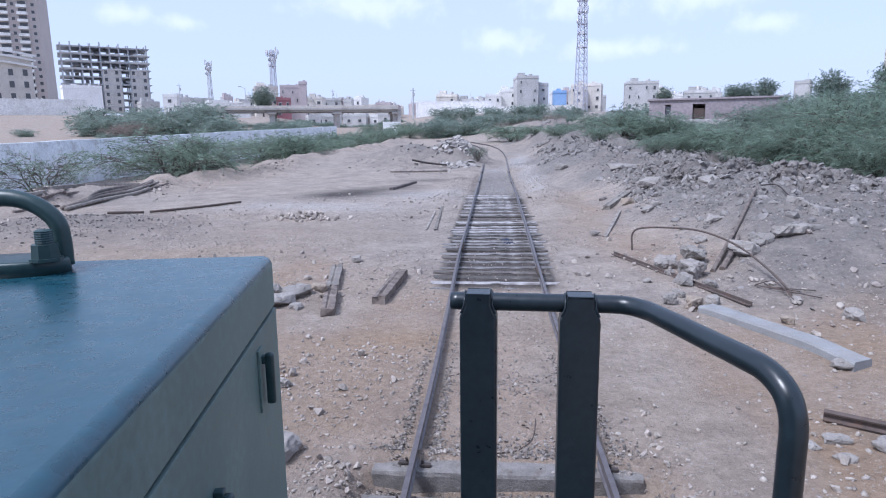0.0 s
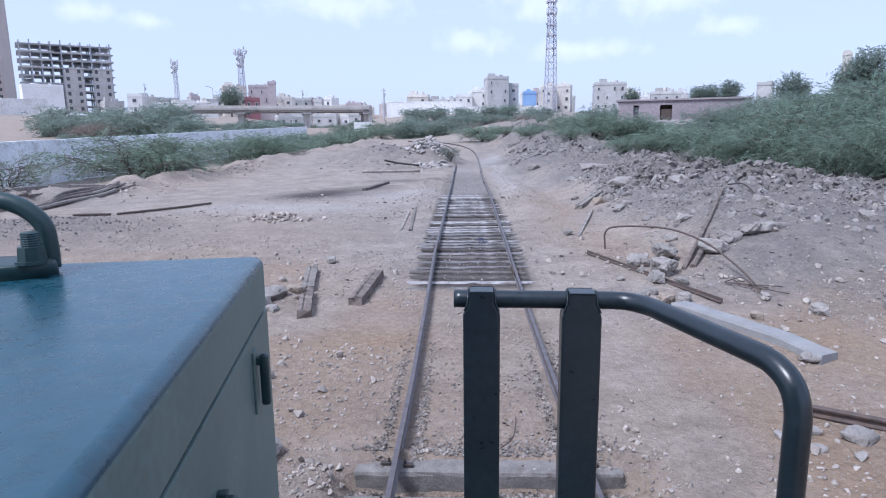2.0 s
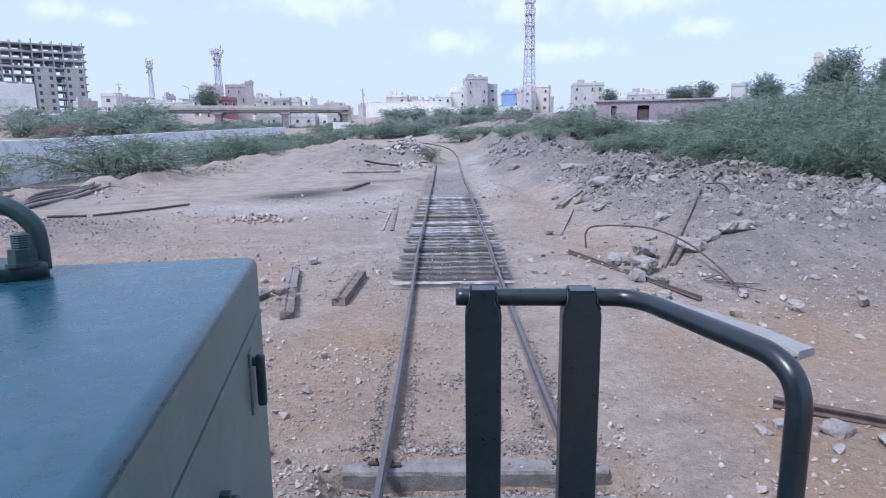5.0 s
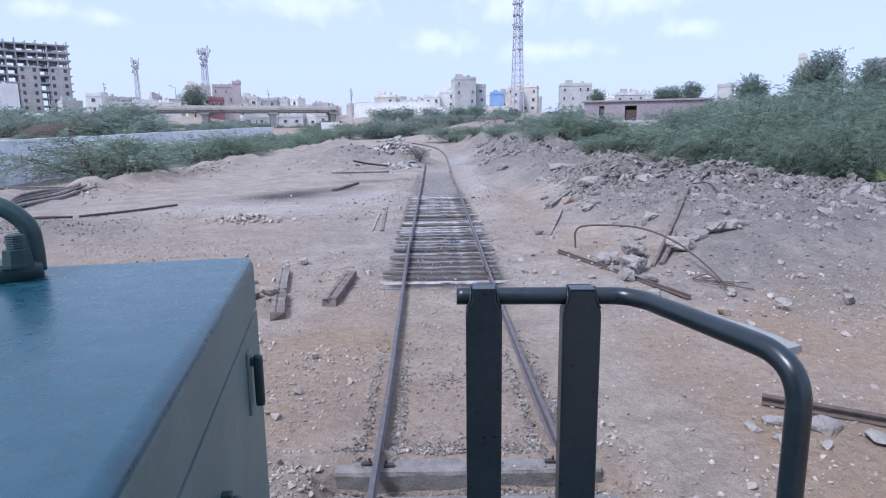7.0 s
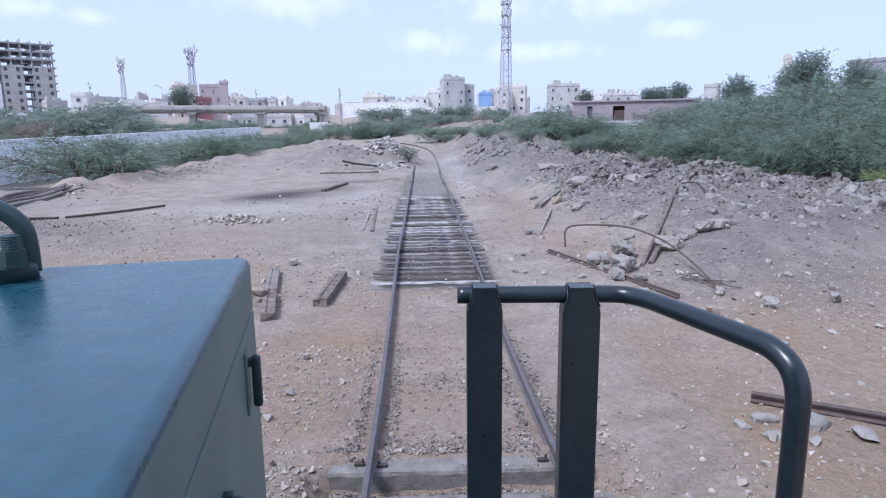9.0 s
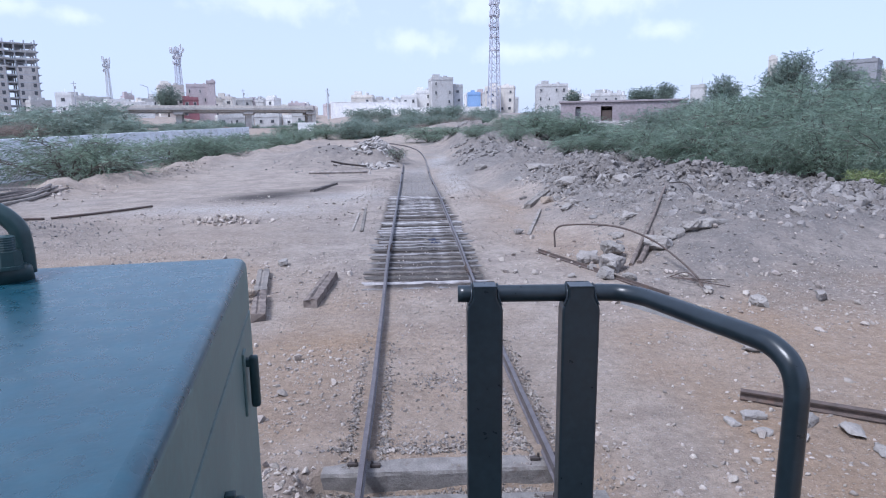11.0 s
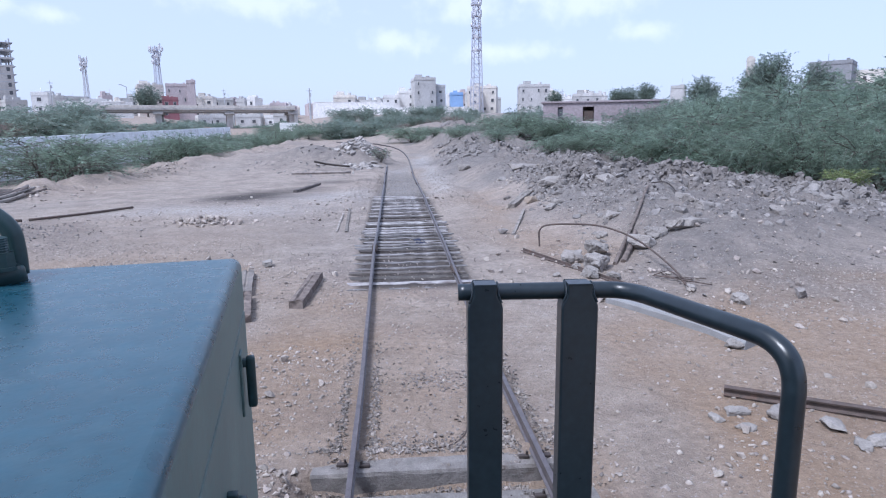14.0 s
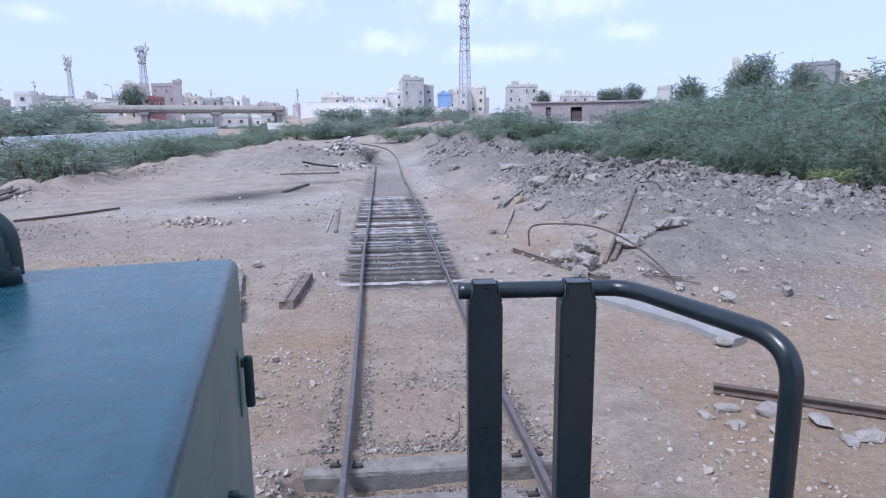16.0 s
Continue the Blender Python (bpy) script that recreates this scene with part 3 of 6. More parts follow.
# ---- stones ----
def rock_shapes(n, seed, flat=0.6, pts=13):
    rnd = random.Random(seed)
    out = []
    for _ in range(n):
        bm = bmesh.new()
        for _ in range(pts):
            v = Vector((rnd.gauss(0, 1), rnd.gauss(0, 1), rnd.gauss(0, 1))).normalized() * rnd.uniform(.75, 1.1)
            bm.verts.new((v.x * .5, v.y * .5 * rnd.uniform(.8, 1), v.z * .5 * flat))
        r = bmesh.ops.convex_hull(bm, input=bm.verts[:])
        bmesh.ops.delete(bm, geom=list({g for g in r["geom_interior"] if isinstance(g, bmesh.types.BMVert)}), context="VERTS")
        bm.verts.index_update()
        out.append((np.array([v.co[:] for v in bm.verts]), [[v.index for v in f.verts] for f in bm.faces]))
        bm.free()
    return out


SHAPES, SHARDS = rock_shapes(14, 1, .66, 17), rock_shapes(10, 2, .38, 10)
PEBBLES, ROUND = rock_shapes(8, 3, .65, 7), rock_shapes(10, 4, .6, 11)


def scatter(name, places, shapes, material, label, seed, sink=0.25, tilt=0.5, category="stones", smooth=False):
    """Loose stones joined into one mesh: places are rows of x, y, size."""
    rng = np.random.default_rng(seed)
    V, F, n = [], [], 0
    zs = height(places[:, 0], places[:, 1])
    for (x, y, s), z in zip(places, zs):
        v, f = shapes[rng.integers(len(shapes))]
        a, b, c = rng.uniform(0, 6.28), rng.normal(0, tilt), rng.normal(0, tilt)
        R = np.array(Euler((b, c, a)).to_matrix())
        w = (v * (s * np.array([1, rng.uniform(.6, 1), rng.uniform(.7, 1.1)]))) @ R.T
        w = w + (x, y, z - w[:, 2].min() - sink * (w[:, 2].max() - w[:, 2].min()))
        V.append(w)
        F.extend([[i + n for i in q] for q in f])
        n += len(v)
    me = bpy.data.meshes.new(name)
    me.from_pydata(np.concatenate(V).tolist(), [], F)
    me.materials.append(material)
    if smooth:
        me.polygons.foreach_set("use_smooth", np.ones(len(me.polygons), bool))
    return tagged(new(name, me), label, category, kind="stuff")


def field(n, seed, inside, lo, hi, power=3.0, boxed=(-14, 14, 13.6, 60)):
    """n places by chance where inside(x, y) allows, small sizes far more often than large ones."""
    rng = np.random.default_rng(seed)
    got = []
    have = 0
    while have < n:
        x = rng.uniform(boxed[0], boxed[1], n * 2)
        y = boxed[2] + (boxed[3] - boxed[2]) * rng.uniform(0, 1, n * 2) ** 1.5
        ok = rng.uniform(0, 1, n * 2) < inside(x, y)
        got.append(np.stack([x[ok], y[ok]], -1))
        have += ok.sum()
    xy = np.concatenate(got)[:n]
    s = lo + (hi - lo) * rng.uniform(0, 1, n) ** power
    return np.column_stack([xy, s])


def clear_of_rails(x, y):
    return sm((np.abs(np.abs(x - np.interp(y, [0, 24, 49, 67], [0, 0, .18, .42])) - .873) - .09) / .06)


def patchy(x, y, size, seed, lo=-.1, hi=.25):
    return sm((fbm(x, y, size, 3, seed) - lo) / (hi - lo))


scatter("pebbles", field(18000, 31, lambda x, y: (.05 + .95 * patchy(x, y, 2.2, 60, .0, .3)) * clear_of_rails(x, y) * ((np.abs(x) > 1.4) | (y < 21.3)) * (1 - .95 * hump(x, y, -5.8, 38.5, 4.0, 5.0)), .014, .085, 2.7, (-10, 10, 13.8, 38)), ROUND, M_STONE, "small pale pebbles strewn over the earth", 5, .35, smooth=True)
scatter("stones", field(1300, 32, lambda x, y: (.08 + .92 * patchy(x, y, 3.0, 61, .0, .3)) * clear_of_rails(x, y) * (np.abs(x) > 1.2) * (1 - hump(x, y, -5.8, 39, 4.0, 5.0)), .06, .22, 4.0, (-11, 11, 14.2, 40)), SHAPES, M_STONE, "loose pale stones lying on the earth", 6, .3)
scatter("ballast", field(8000, 33, lambda x, y: clear_of_rails(x, y) * np.clip(sm((1.5 - np.abs(x)) / .5) * sm((16.2 - y) / .9) * (y > 14.4) * ((y < 15.28) | (y > 15.6)) * ((y < 14.66) | (y > 14.94)) + .9 * sm((.27 - np.abs(np.abs(x) - .87)) / .12) * sm((19.8 - y) / 3) + .04 * (np.abs(x) < 1.2) * sm((20 - y) / 2), 0, 1), .025, .07, 1.5, (-2.1, 2.1, 13.8, 20)), PEBBLES, M_BALLAST, "grey ballast stones packed round the rails", 7, .2)
scatter("pocket_gravel", field(1500, 47, lambda x, y: clear_of_rails(x, y), .03, .062, 1.2, (-1.32, 1.32, 14.93, 15.33)), PEBBLES, M_BALLAST, "grey gravel lying in the pocket between the concrete sleepers", 17, .1)
scatter("track_gravel", field(260, 51, lambda x, y: hump(x, y, -.03, 17.5, .42, .22), .025, .07, 1.5, (-.7, .7, 16.9, 18.1)), PEBBLES, M_BALLAST, "patch of small gravel between the rails", 20, .25)
scatter("sleeper_end_stones", field(190, 52, lambda x, y: hump(x, y, 1.5, 15.9, .22, .8) + hump(x, y, -1.6, 15.3, .28, .45), .03, .12, 2.2, (-2.4, 2.2, 14.4, 17.6)), ROUND, M_STONE, "loose stones heaped at the ends of the concrete sleepers", 21, .25)
scatter("far_ballast", field(7000, 34, lambda x, y: clear_of_rails(x, y) * np.clip(.6 * sm((1.7 - np.abs(x)) / .4) * sm((y - 20.8) / 1.5) * (1 - .8 * (np.abs(x) < 1.45) * sm((y - 21.4) / .6) * (1 - sm((y - 34) / 4))) + np.exp(-((x - 2.2) / .7) ** 2) * sm((y - 32) / 5) * sm((60 - y) / 6) + .8 * np.exp(-((x + 1.95) / .5) ** 2) * sm((y - 34) / 4) * sm((50 - y) / 5), 0, 1), .025, .085, 2.0, (-3.6, 3.8, 20.5, 60)), PEBBLES, M_STONE, "grey ballast stones along the old track", 8, .2)
scatter("rubble", field(8000, 35, lambda x, y: np.clip(mound(x, y) * 1.3 - .1, 0, 1) * (.08 + .92 * patchy(x, y, 3.0, 62, -.1, .25)) * (.07 + .93 * sm((np.hypot(x, y - 10) - 18) / 6)), .035, .26, 4.0, (3, 24, 20.0, 56)), SHAPES, M_CLOD, "broken grey concrete and stone rubble on the bank", 9, .62, .7, "rubble")
scatter("crest_rubble", field(4800, 36, lambda x, y: np.clip(mound(x, y) * 1.3 - .1, 0, 1) * np.exp(-((np.hypot(x, y - 10) - 25) / 5.5) ** 2) * patchy(x, y, 2.2, 63, -.2, .15), .07, .46, 3.0, (4, 26, 24, 52)), SHAPES + SHAPES[:6] + SHARDS[:3], M_ROCK, "heaped broken concrete along the crest of the bank", 10, .62, .8, "rubble")
scatter("slope_stones", field(6000, 49, lambda x, y: np.clip(mound(x, y) * 1.6, 0, 1) * (.25 + .75 * patchy(x, y, 2.0, 69, -.1, .25)), .03, .17, 3.2, (3.2, 18, 19.5, 36)), ROUND, M_ROCK, "small grey stones and clods on the slope of the bank", 19, .4)
scatter("crest_clods", field(4600, 54, lambda x, y: np.clip(mound(x, y) * 1.3 - .1, 0, 1) * np.exp(-((np.hypot(x, y - 10) - 25.3 - .04 * x) / 2.2) ** 2) * (.25 + .75 * patchy(x, y, 1.6, 71, -.1, .15)), .09, .46, 2.2, (5, 25, 24, 46)), SHAPES + ROUND, M_CLOD, "earthy clods heaped along the crest of the bank", 23, .45, .7, "clods")
scatter("crest_blocks", field(800, 48, lambda x, y: np.clip(mound(x, y) * 1.3 - .1, 0, 1) * np.exp(-((np.hypot(x, y - 10) - 24.5 - .05 * x) / 3.0) ** 2) * patchy(x, y, 2.6, 64, -.05, .25), .14, .62, 2.2, (4.5, 24, 24, 46)), SHAPES + SHARDS[:4], M_CREST, "pale broken concrete blocks along the crest of the bank", 18, .55, .8, "rubble")
scatter("bend_rubble", field(700, 37, lambda x, y: hump(x, y, -2.4, 59.4, 1.7, 3.0) * patchy(x, y, 1.3, 70, -.12, .12), .09, .85, 2.6, (-10, -.9, 50, 66)), SHARDS + SHARDS + SHAPES[:4], M_MASONRY, "pale broken masonry heaped beside the bend", 11, .42, .45, "rubble")
scatter("field_rubble", field(160, 53, lambda x, y: hump(x, y, -6.5, 56.5, 4, 4), .08, .32, 2.6, (-11, -1.2, 50, 66)), SHAPES, M_ROCK, "few low grey stones on the soil by the bend", 22, .5, .3, "rubble")
scatter("old_gravel", field(1800, 38, lambda x, y: hump(x, y, -13.0, 28.5, 2.8, 1.9), .03, .14, 3.0, (-18, -4, 24, 34)), PEBBLES, M_ROCK, "low heap of grey gravel", 12, .2)


scatter("stone_heap", field(150, 44, lambda x, y: hump(x, y, -6.35, 30.5, .75, .5), .05, .26, 2.0, (-8.5, -4.5, 29, 32)), SHAPES, M_STONE, "small heap of broken stones on the dusty field", 16, .2, .6, "stone heap")
scatter("near_stones", field(3400, 43, lambda x, y: (.12 + .88 * patchy(x, y, 1.5, 68, -.05, .25)) * clear_of_rails(x, y) * (np.abs(x) > 1.15), .018, .11, 3.6, (-6.5, 8.5, 13.9, 23)), ROUND, M_STONE, "cream stones and clods strewn over the near earth", 15, .45, smooth=True)
scatter("far_rubble", field(3000, 40, lambda x, y: np.clip(mound(x, y) * 1.2, 0, 1) * patchy(x, y, 5, 67, -.3, .2), .1, .7, 3.0, (1.8, 20, 52, 105)), SHAPES, M_ROCK, "scattered rubble on the far bank", 14, .4, .6, "rubble")
scatter("ditch_stones", field(1200, 39, lambda x, y: np.exp(-((x + 17.4 - (y - 40) * .08) / 1.6) ** 2) * patchy(x, y, 3, 66, -.2, .2), .05, .3, 3.2, (-22, -9, 28, 90)), SHAPES, M_STONE, "loose stones along the ditch bank", 13, .4)


def boulder(name, label, x, y, sx, sy, sz, material, seed, turn=0.0, tilt=0.0, sink=.12, group="", category="stone", detail=3, z=None):
    """One larger broken block: a hull with chipped edges and pitted faces."""
    rnd = random.Random(seed)
    bm = bmesh.new()
    for _ in range(20):
        v = Vector((rnd.uniform(-1, 1), rnd.uniform(-1, 1), rnd.uniform(-1, 1)))
        v = v / max(abs(v.x), abs(v.y), abs(v.z), .1) * rnd.uniform(.78, 1)
        bm.verts.new((v.x * sx / 2, v.y * sy / 2, v.z * sz / 2))
    r = bmesh.ops.convex_hull(bm, input=bm.verts[:])
    bmesh.ops.delete(bm, geom=list({g for g in r["geom_interior"] if isinstance(g, bmesh.types.BMVert)}), context="VERTS")
    bmesh.ops.bevel(bm, geom=bm.edges[:], offset=min(sx, sy, sz) * .035, segments=1, affect="EDGES")
    for _ in range(detail):
        bmesh.ops.triangulate(bm, faces=bm.faces[:])
        bmesh.ops.subdivide_edges(bm, edges=[e for e in bm.edges if e.calc_length() > min(sx, sy, sz) * .2], cuts=1)
    for v in bm.verts:
        k = min(sx, sy, sz)
        v.co += v.co.normalized() * k * (.13 * noise.noise(v.co * (4 / max(sx, sy)) + Vector((seed, 0, 0))) + .10 * noise.noise(v.co * (11 / max(sx, sy)) + Vector((0, seed, 0))) + .05 * noise.noise(v.co * (26 / max(sx, sy))))
    m = pose(x, y, 0, tilt, 0, turn)
    low = min((m @ v.co).z for v in bm.verts)
    zz = gz(x, y) if z is None else z
    return single(name, bm, material, label, category, pose(x, y, zz - low - sink * sz, tilt, 0, turn), group)


boulder("concrete_block", "grey broken concrete block lying on the red earth", -2.38, 15.62, .74, .46, .2, M_SLAB, 41, -22, 6)
boulder("yellow_rock", "ochre sandstone lump beside the concrete block", -2.78, 15.95, .34, .28, .17, M_YELLOW, 42)
boulder("yellow_rock", "small ochre sandstone lump on the earth", -2.95, 17.15, .2, .18, .13, M_YELLOW, 43)
boulder("white_stone", "pale stone beside the ochre lump", -2.7, 17.2, .16, .14, .14, M_SLAB, 44)
boulder("yellow_rock", "rough tan stone on the earth", -3.65, 16.65, .3, .24, .15, M_YELLOW, 45)
for i, (x, y, sx, sy, sz) in enumerate([(-4.45, 20.9, .36, .3, .24), (-4.0, 20.6, .8, .42, .2), (-3.8, 21.3, .7, .4, .2), (-4.1, 19.75, .6, .4, .18), (-4.25, 21.4, .4, .3, .2), (-3.6, 20.5, .3, .25, .16), (-3.85, 18.75, .5, .3, .1), (-5.2, 19.4, .34, .26, .16), (-4.6, 18.0, .42, .16, .08), (-3.25, 24.0, .36, .24, .14)]):
    boulder("broken_stone", "grey broken stone in a small pile on the earth", x, y, sx, sy, sz, M_SLAB if i != 6 else M_ROCK, 50 + i, 31 * i, 8, .12, "small stone pile")
boulder("orange_stone", "orange sandstone lump by the stone pile", -3.35, 21.2, .34, .26, .17, M_YELLOW, 62)
for i, (x, y, sx, sy, sz, t, tl) in enumerate([(6.05, 39.3, 1.6, .9, .28, 10, 8), (5.9, 33.5, 1.3, .7, .3, -12, 14), (6.75, 24.1, 1.0, .35, .26, 25, 10), (7.75, 25.3, .8, .5, .35, 20, 12), (9.4, 25.0, .5, .35, .25, -60, 24), (6.9, 30.5, .9, .6, .25, 30, 20), (12.5, 27.0, 1.0, .5, .35, 20, 18), (10.2, 29.5, 1.1, .6, .3, -30, 20), (7.5, 26.2, .8, .5, .3, 80, 15), (5.6, 26.4, .5, .4, .3, 10, 10)]):
    boulder("concrete_slab", "broken grey concrete slab lying tilted on the rubble bank", x, y, sx, sy, sz, M_SLAB, 70 + i, t, tl, .5, "slabs on the bank", "concrete slab")
for i, (x, y, s) in enumerate([(3.6, 23.5, .6), (3.92, 22.75, .8), (4.3, 23.8, .75), (5.3, 23.6, .7), (5.75, 23.95, .6), (3.55, 22.9, .3), (3.62, 22.2, .5), (4.05, 22.0, .36), (2.95, 22.3, .2), (3.75, 20.95, .4), (3.3, 21.4, .3), (4.85, 25.1, .35), (6.3, 24.0, .6)]):
    boulder("white_rubble", "pale broken masonry lump at the foot of the bank", x, y, s * .88, s * .62, s * .5, M_SLAB, 90 + i, 47 * i, 10, .2, "rubble at the bank foot", "stone")
for i, (x, y, s) in enumerate([(3.32, 16.15, .3), (3.75, 15.98, .42), (4.15, 15.75, .38), (3.0, 16.0, .2), (3.2, 15.75, .22), (4.4, 15.35, .34), (3.55, 15.6, .2), (4.15, 15.3, .25)]):
    boulder("white_stone", "pale stone half sunk beside the scrap rail", x, y, s, s * .62, s * .32, M_SLAB, 110 + i, 35 * i, 5, .25, "stones by the scrap rail")
for i, (x, y, s) in enumerate([(4.6, 31.9, .5), (4.8, 29.9, .45), (5.1, 30.3, .4), (4.0, 46.9, .8), (2.75, 27.3, .3), (5.2, 21.0, .26), (4.55, 19.95, .24), (4.45, 18.15, .3), (6.9, 20.3, .34), (5.7, 20.2, .36)]):
    boulder("stone", "loose tan stone on the earth" if i not in (0, 6) else "ochre stone at the foot of the bank", x, y, s, s * .7, s * .55, M_YELLOW if i in (0, 6) else M_SLAB, 130 + i, 50 * i, 5, .2, "loose stones")


# ---- timber, scrap and kerb ----
def beam(name, label, a, b, w, h, material, seed, group=""):
    """A split old timber from a to b on the ground."""
    a, b = Vector((*a, gz(*a))), Vector((*b, gz(*b)))
    l = (b - a).length
    rnd = random.Random(seed)
    bm = bmesh.new()
    rows = []
    for i in range(12):
        x = l * i / 11
        rows.append([bm.verts.new((x + rnd.uniform(-.04, .04) * (i in (0, 11)), sy * w / 2 * rnd.uniform(.86, 1.02), h * sz * rnd.uniform(.88, 1.03))) for sy, sz in ((-1, 0), (1, 0), (1, .9), (.35, 1), (.1, .86), (-.2, 1), (-1, .92))])
    for p, q in zip(rows, rows[1:]):
        for k in range(7):
            bm.faces.new((p[k], p[(k + 1) % 7], q[(k + 1) % 7], q[k]))
    bm.faces.new(rows[0])
    bm.faces.new(rows[-1][::-1])
    bmesh.ops.recalc_face_normals(bm, faces=bm.faces[:])
    m = Matrix.Translation(a + Vector((0, 0, -.01))) @ (b - a).to_track_quat("X", "Z").to_matrix().to_4x4()
    return single(name, bm, material, label, "timber", m, group)


beam("timber_beam", "old split railway timber lying on the earth", (-2.18, 20.9), (-2.02, 22.8), .26, .17, M_BEAM, 1, "old sleepers")
beam("timber_beam", "weathered grey timber broken across the middle", (-2.92, 20.1), (-3.2, 21.5), .25, .17, M_BEAM, 2, "old sleepers")
beam("timber_beam", "weathered grey timber broken across the middle", (-3.24, 21.7), (-3.5, 23.2), .25, .13, M_TIMBER, 3, "old sleepers")
beam("broad_plank", "broad weathered plank lying at the foot of the bank", (3.9, 32.0), (5.0, 33.9), .27, .2, M_TIMBER, 8)
beam("dark_stick", "dark charred timber on the dusty field", (-5.0, 40.4), (-4.25, 44.2), .2, .14, M_TIMBER_DARK, 4)
beam("grey_stick", "thin grey timber beside the track", (-1.76, 28.2), (-1.95, 33.2), .09, .06, M_TIMBER, 5)
beam("grey_stick", "thin grey timber beside the track", (-2.05, 28.3), (-2.1, 32.0), .07, .05, M_TIMBER, 6)
beam("grey_stick", "thin weathered stick at the foot of the bank", (3.0, 27.1), (4.2, 31.2), .1, .06, M_TIMBER, 7)


def rods(name, label, category, pts, r, material, n=8, lift=0.02, group="", fine=6):
    """A long thin rod that follows the ground through points."""
    P = [(x, y, gz(x, y) + r + lift + (e[0] if e else 0)) for x, y, *e in pts]
    bm = bmesh.new()
    tube(bm, curve_pts(P, fine), r, n)
    return single(name, bm, material, label, category, None, group, smooth=True)


rods("steel_bar", "long thin rusty bar on the dusty field", "bar", [(-13.26, 30.36), (-12.8, 30.65), (-12.32, 31.0)], .045, M_RUST)
rods("steel_bar", "long thin rusty bar on the dusty field", "bar", [(-12.22, 31.22), (-11.23, 32.65), (-10.23, 34.5)], .045, M_RUST)
rnd = random.Random(9)
for i in range(9):
    o = .28 * i + rnd.uniform(-.15, .15)
    rods("scrap_pipe", "long weathered grey pole stacked by the ditch", "pole", [(-15.9 - .22 * o, 32.2 + o * .5 + rnd.uniform(-.8, .8), .02), (-16.4 - .22 * o, 34.9 + o * .3, .03 + .05 * (i % 3)), (-16.5 - .3 * o, 37.5 + .4 * o, .03 + .05 * (i % 2)), (-16.5 - .35 * o, rnd.uniform(38.5, 41.0), .04)], rnd.uniform(.05, .085), (M_TIMBER, M_BEAM, M_TIMBER_DARK)[i % 3], 7, .0, "scrap pole stack")
for i, (p, q, w, h) in enumerate([((-18.2, 31.6), (-17.85, 33.6), .16, .13), ((-17.5, 31.8), (-17.75, 34.6), .15, .12), ((-18.0, 33.6), (-18.3, 36.6), .17, .14), ((-17.6, 34.4), (-18.0, 38.4), .14, .12), ((-18.3, 36.8), (-18.4, 41.2), .16, .14), ((-17.1, 30.9), (-16.85, 32.9), .13, .1)]):
    beam("old_log", "grey weathered log lying along the ditch bank", p, q, w, h, M_BEAM if i % 2 else M_TIMBER, 300 + i, "logs by the ditch")
rods("steel_bar", "dark bent bar on the far heap", "bar", [(-5.6, 54.0, .5), (-4.6, 54.4, .25), (-3.2, 54.6, .1)], .07, M_DARKIRON, 7)
rods("timber_pole", "grey pole lying across the field by the heap", "pole", [(-6.8, 51.5), (-3.0, 52.2)], .08, M_TIMBER, 7)
for (x0, y0), (x1, y1), r in (((4.41, 22.9), (7.2, 27.9), .05), ((4.62, 22.95), (5.5, 24.5), .065)):
    bm = bmesh.new()
    tube(bm, [(x0, y0, gz(x0, y0) + .02), ((x0 + x1) / 2 + .05, (y0 + y1) / 2, max((gz(x0, y0) + gz(x1, y1)) / 2 + .1, gz((x0 + x1) / 2, (y0 + y1) / 2) + .05)), (x1, y1, gz(x1, y1) + .08)], r, 8, r * .7)
    single("timber_pole", bm, M_BEAM, "grey-brown weathered pole leaning up the rubble bank", "pole", None, "leaning poles")
rods("steel_bar", "dark bar stuck in the bank rubble", "bar", [(7.5, 28.3, .1), (7.65, 27.6, .1), (7.75, 27.0, .02)], .02, M_DARKIRON, 7)


def angle_bar(name, label, a, b, w, t, material, lift=0.0):
    a, b = Vector((*a, gz(*a) + lift)), Vector((*b, gz(*b) + lift))
    l = (b - a).length
    bm = bmesh.new()
    box(bm, l, t, w, pose(l / 2, 0, 0), .003)
    box(bm, l, w, t, pose(l / 2, -w / 2, 0), .003)
    return single(name, bm, material, label, "steel bar", Matrix.Translation(a) @ (b - a).to_track_quat("X", "Z").to_matrix().to_4x4())


angle_bar("angle_iron", "rusty angle iron lying at the foot of the bank", (2.77, 24.75), (4.36, 20.8), .07, .018, M_RUST, .03)

# bent reinforcing rod standing out of the ground
bm = bmesh.new()
tube(bm, curve_pts([(3.33, 25.3, gz(3.33, 25.3) - .1), (3.31, 25.32, .25), (3.32, 25.33, .5), (3.5, 25.2, .65), (4.1, 24.7, .73), (4.55, 24.0, .75), (4.95, 23.2, .6), (5.15, 22.3, .36), (5.22, 21.5, .13), (5.22, 21.1, gz(5.22, 21.1) - .05)], 6), .022, 8)
single("bent_rod", bm, M_RUST, "rusty reinforcing rod bent into an arch over the rubble", "bent rod", smooth=True)
for i in range(5):
    rods("steel_wire", "tangled rusty wire at the bank foot", "wire", [(5.1 + rnd.uniform(-.3, .3), 21.9 + rnd.uniform(-.4, .3), .02), (5.2 + rnd.uniform(-.2, .2), 21.5 + rnd.uniform(-.2, .2), rnd.uniform(.05, .2)), (5.3 + rnd.uniform(-.3, .4), 21.1 + rnd.uniform(-.3, .3), .02)], .011, M_RUST, 5, 0, "tangled wire")

rods("steel_wire", "thin rusty wire curled on the soil between the rails", "wire", [(.34, 16.5), (.32, 16.3), (.26, 16.0), (.1, 15.78), (-.1, 15.7)], .006, M_RUST, 5, 0)

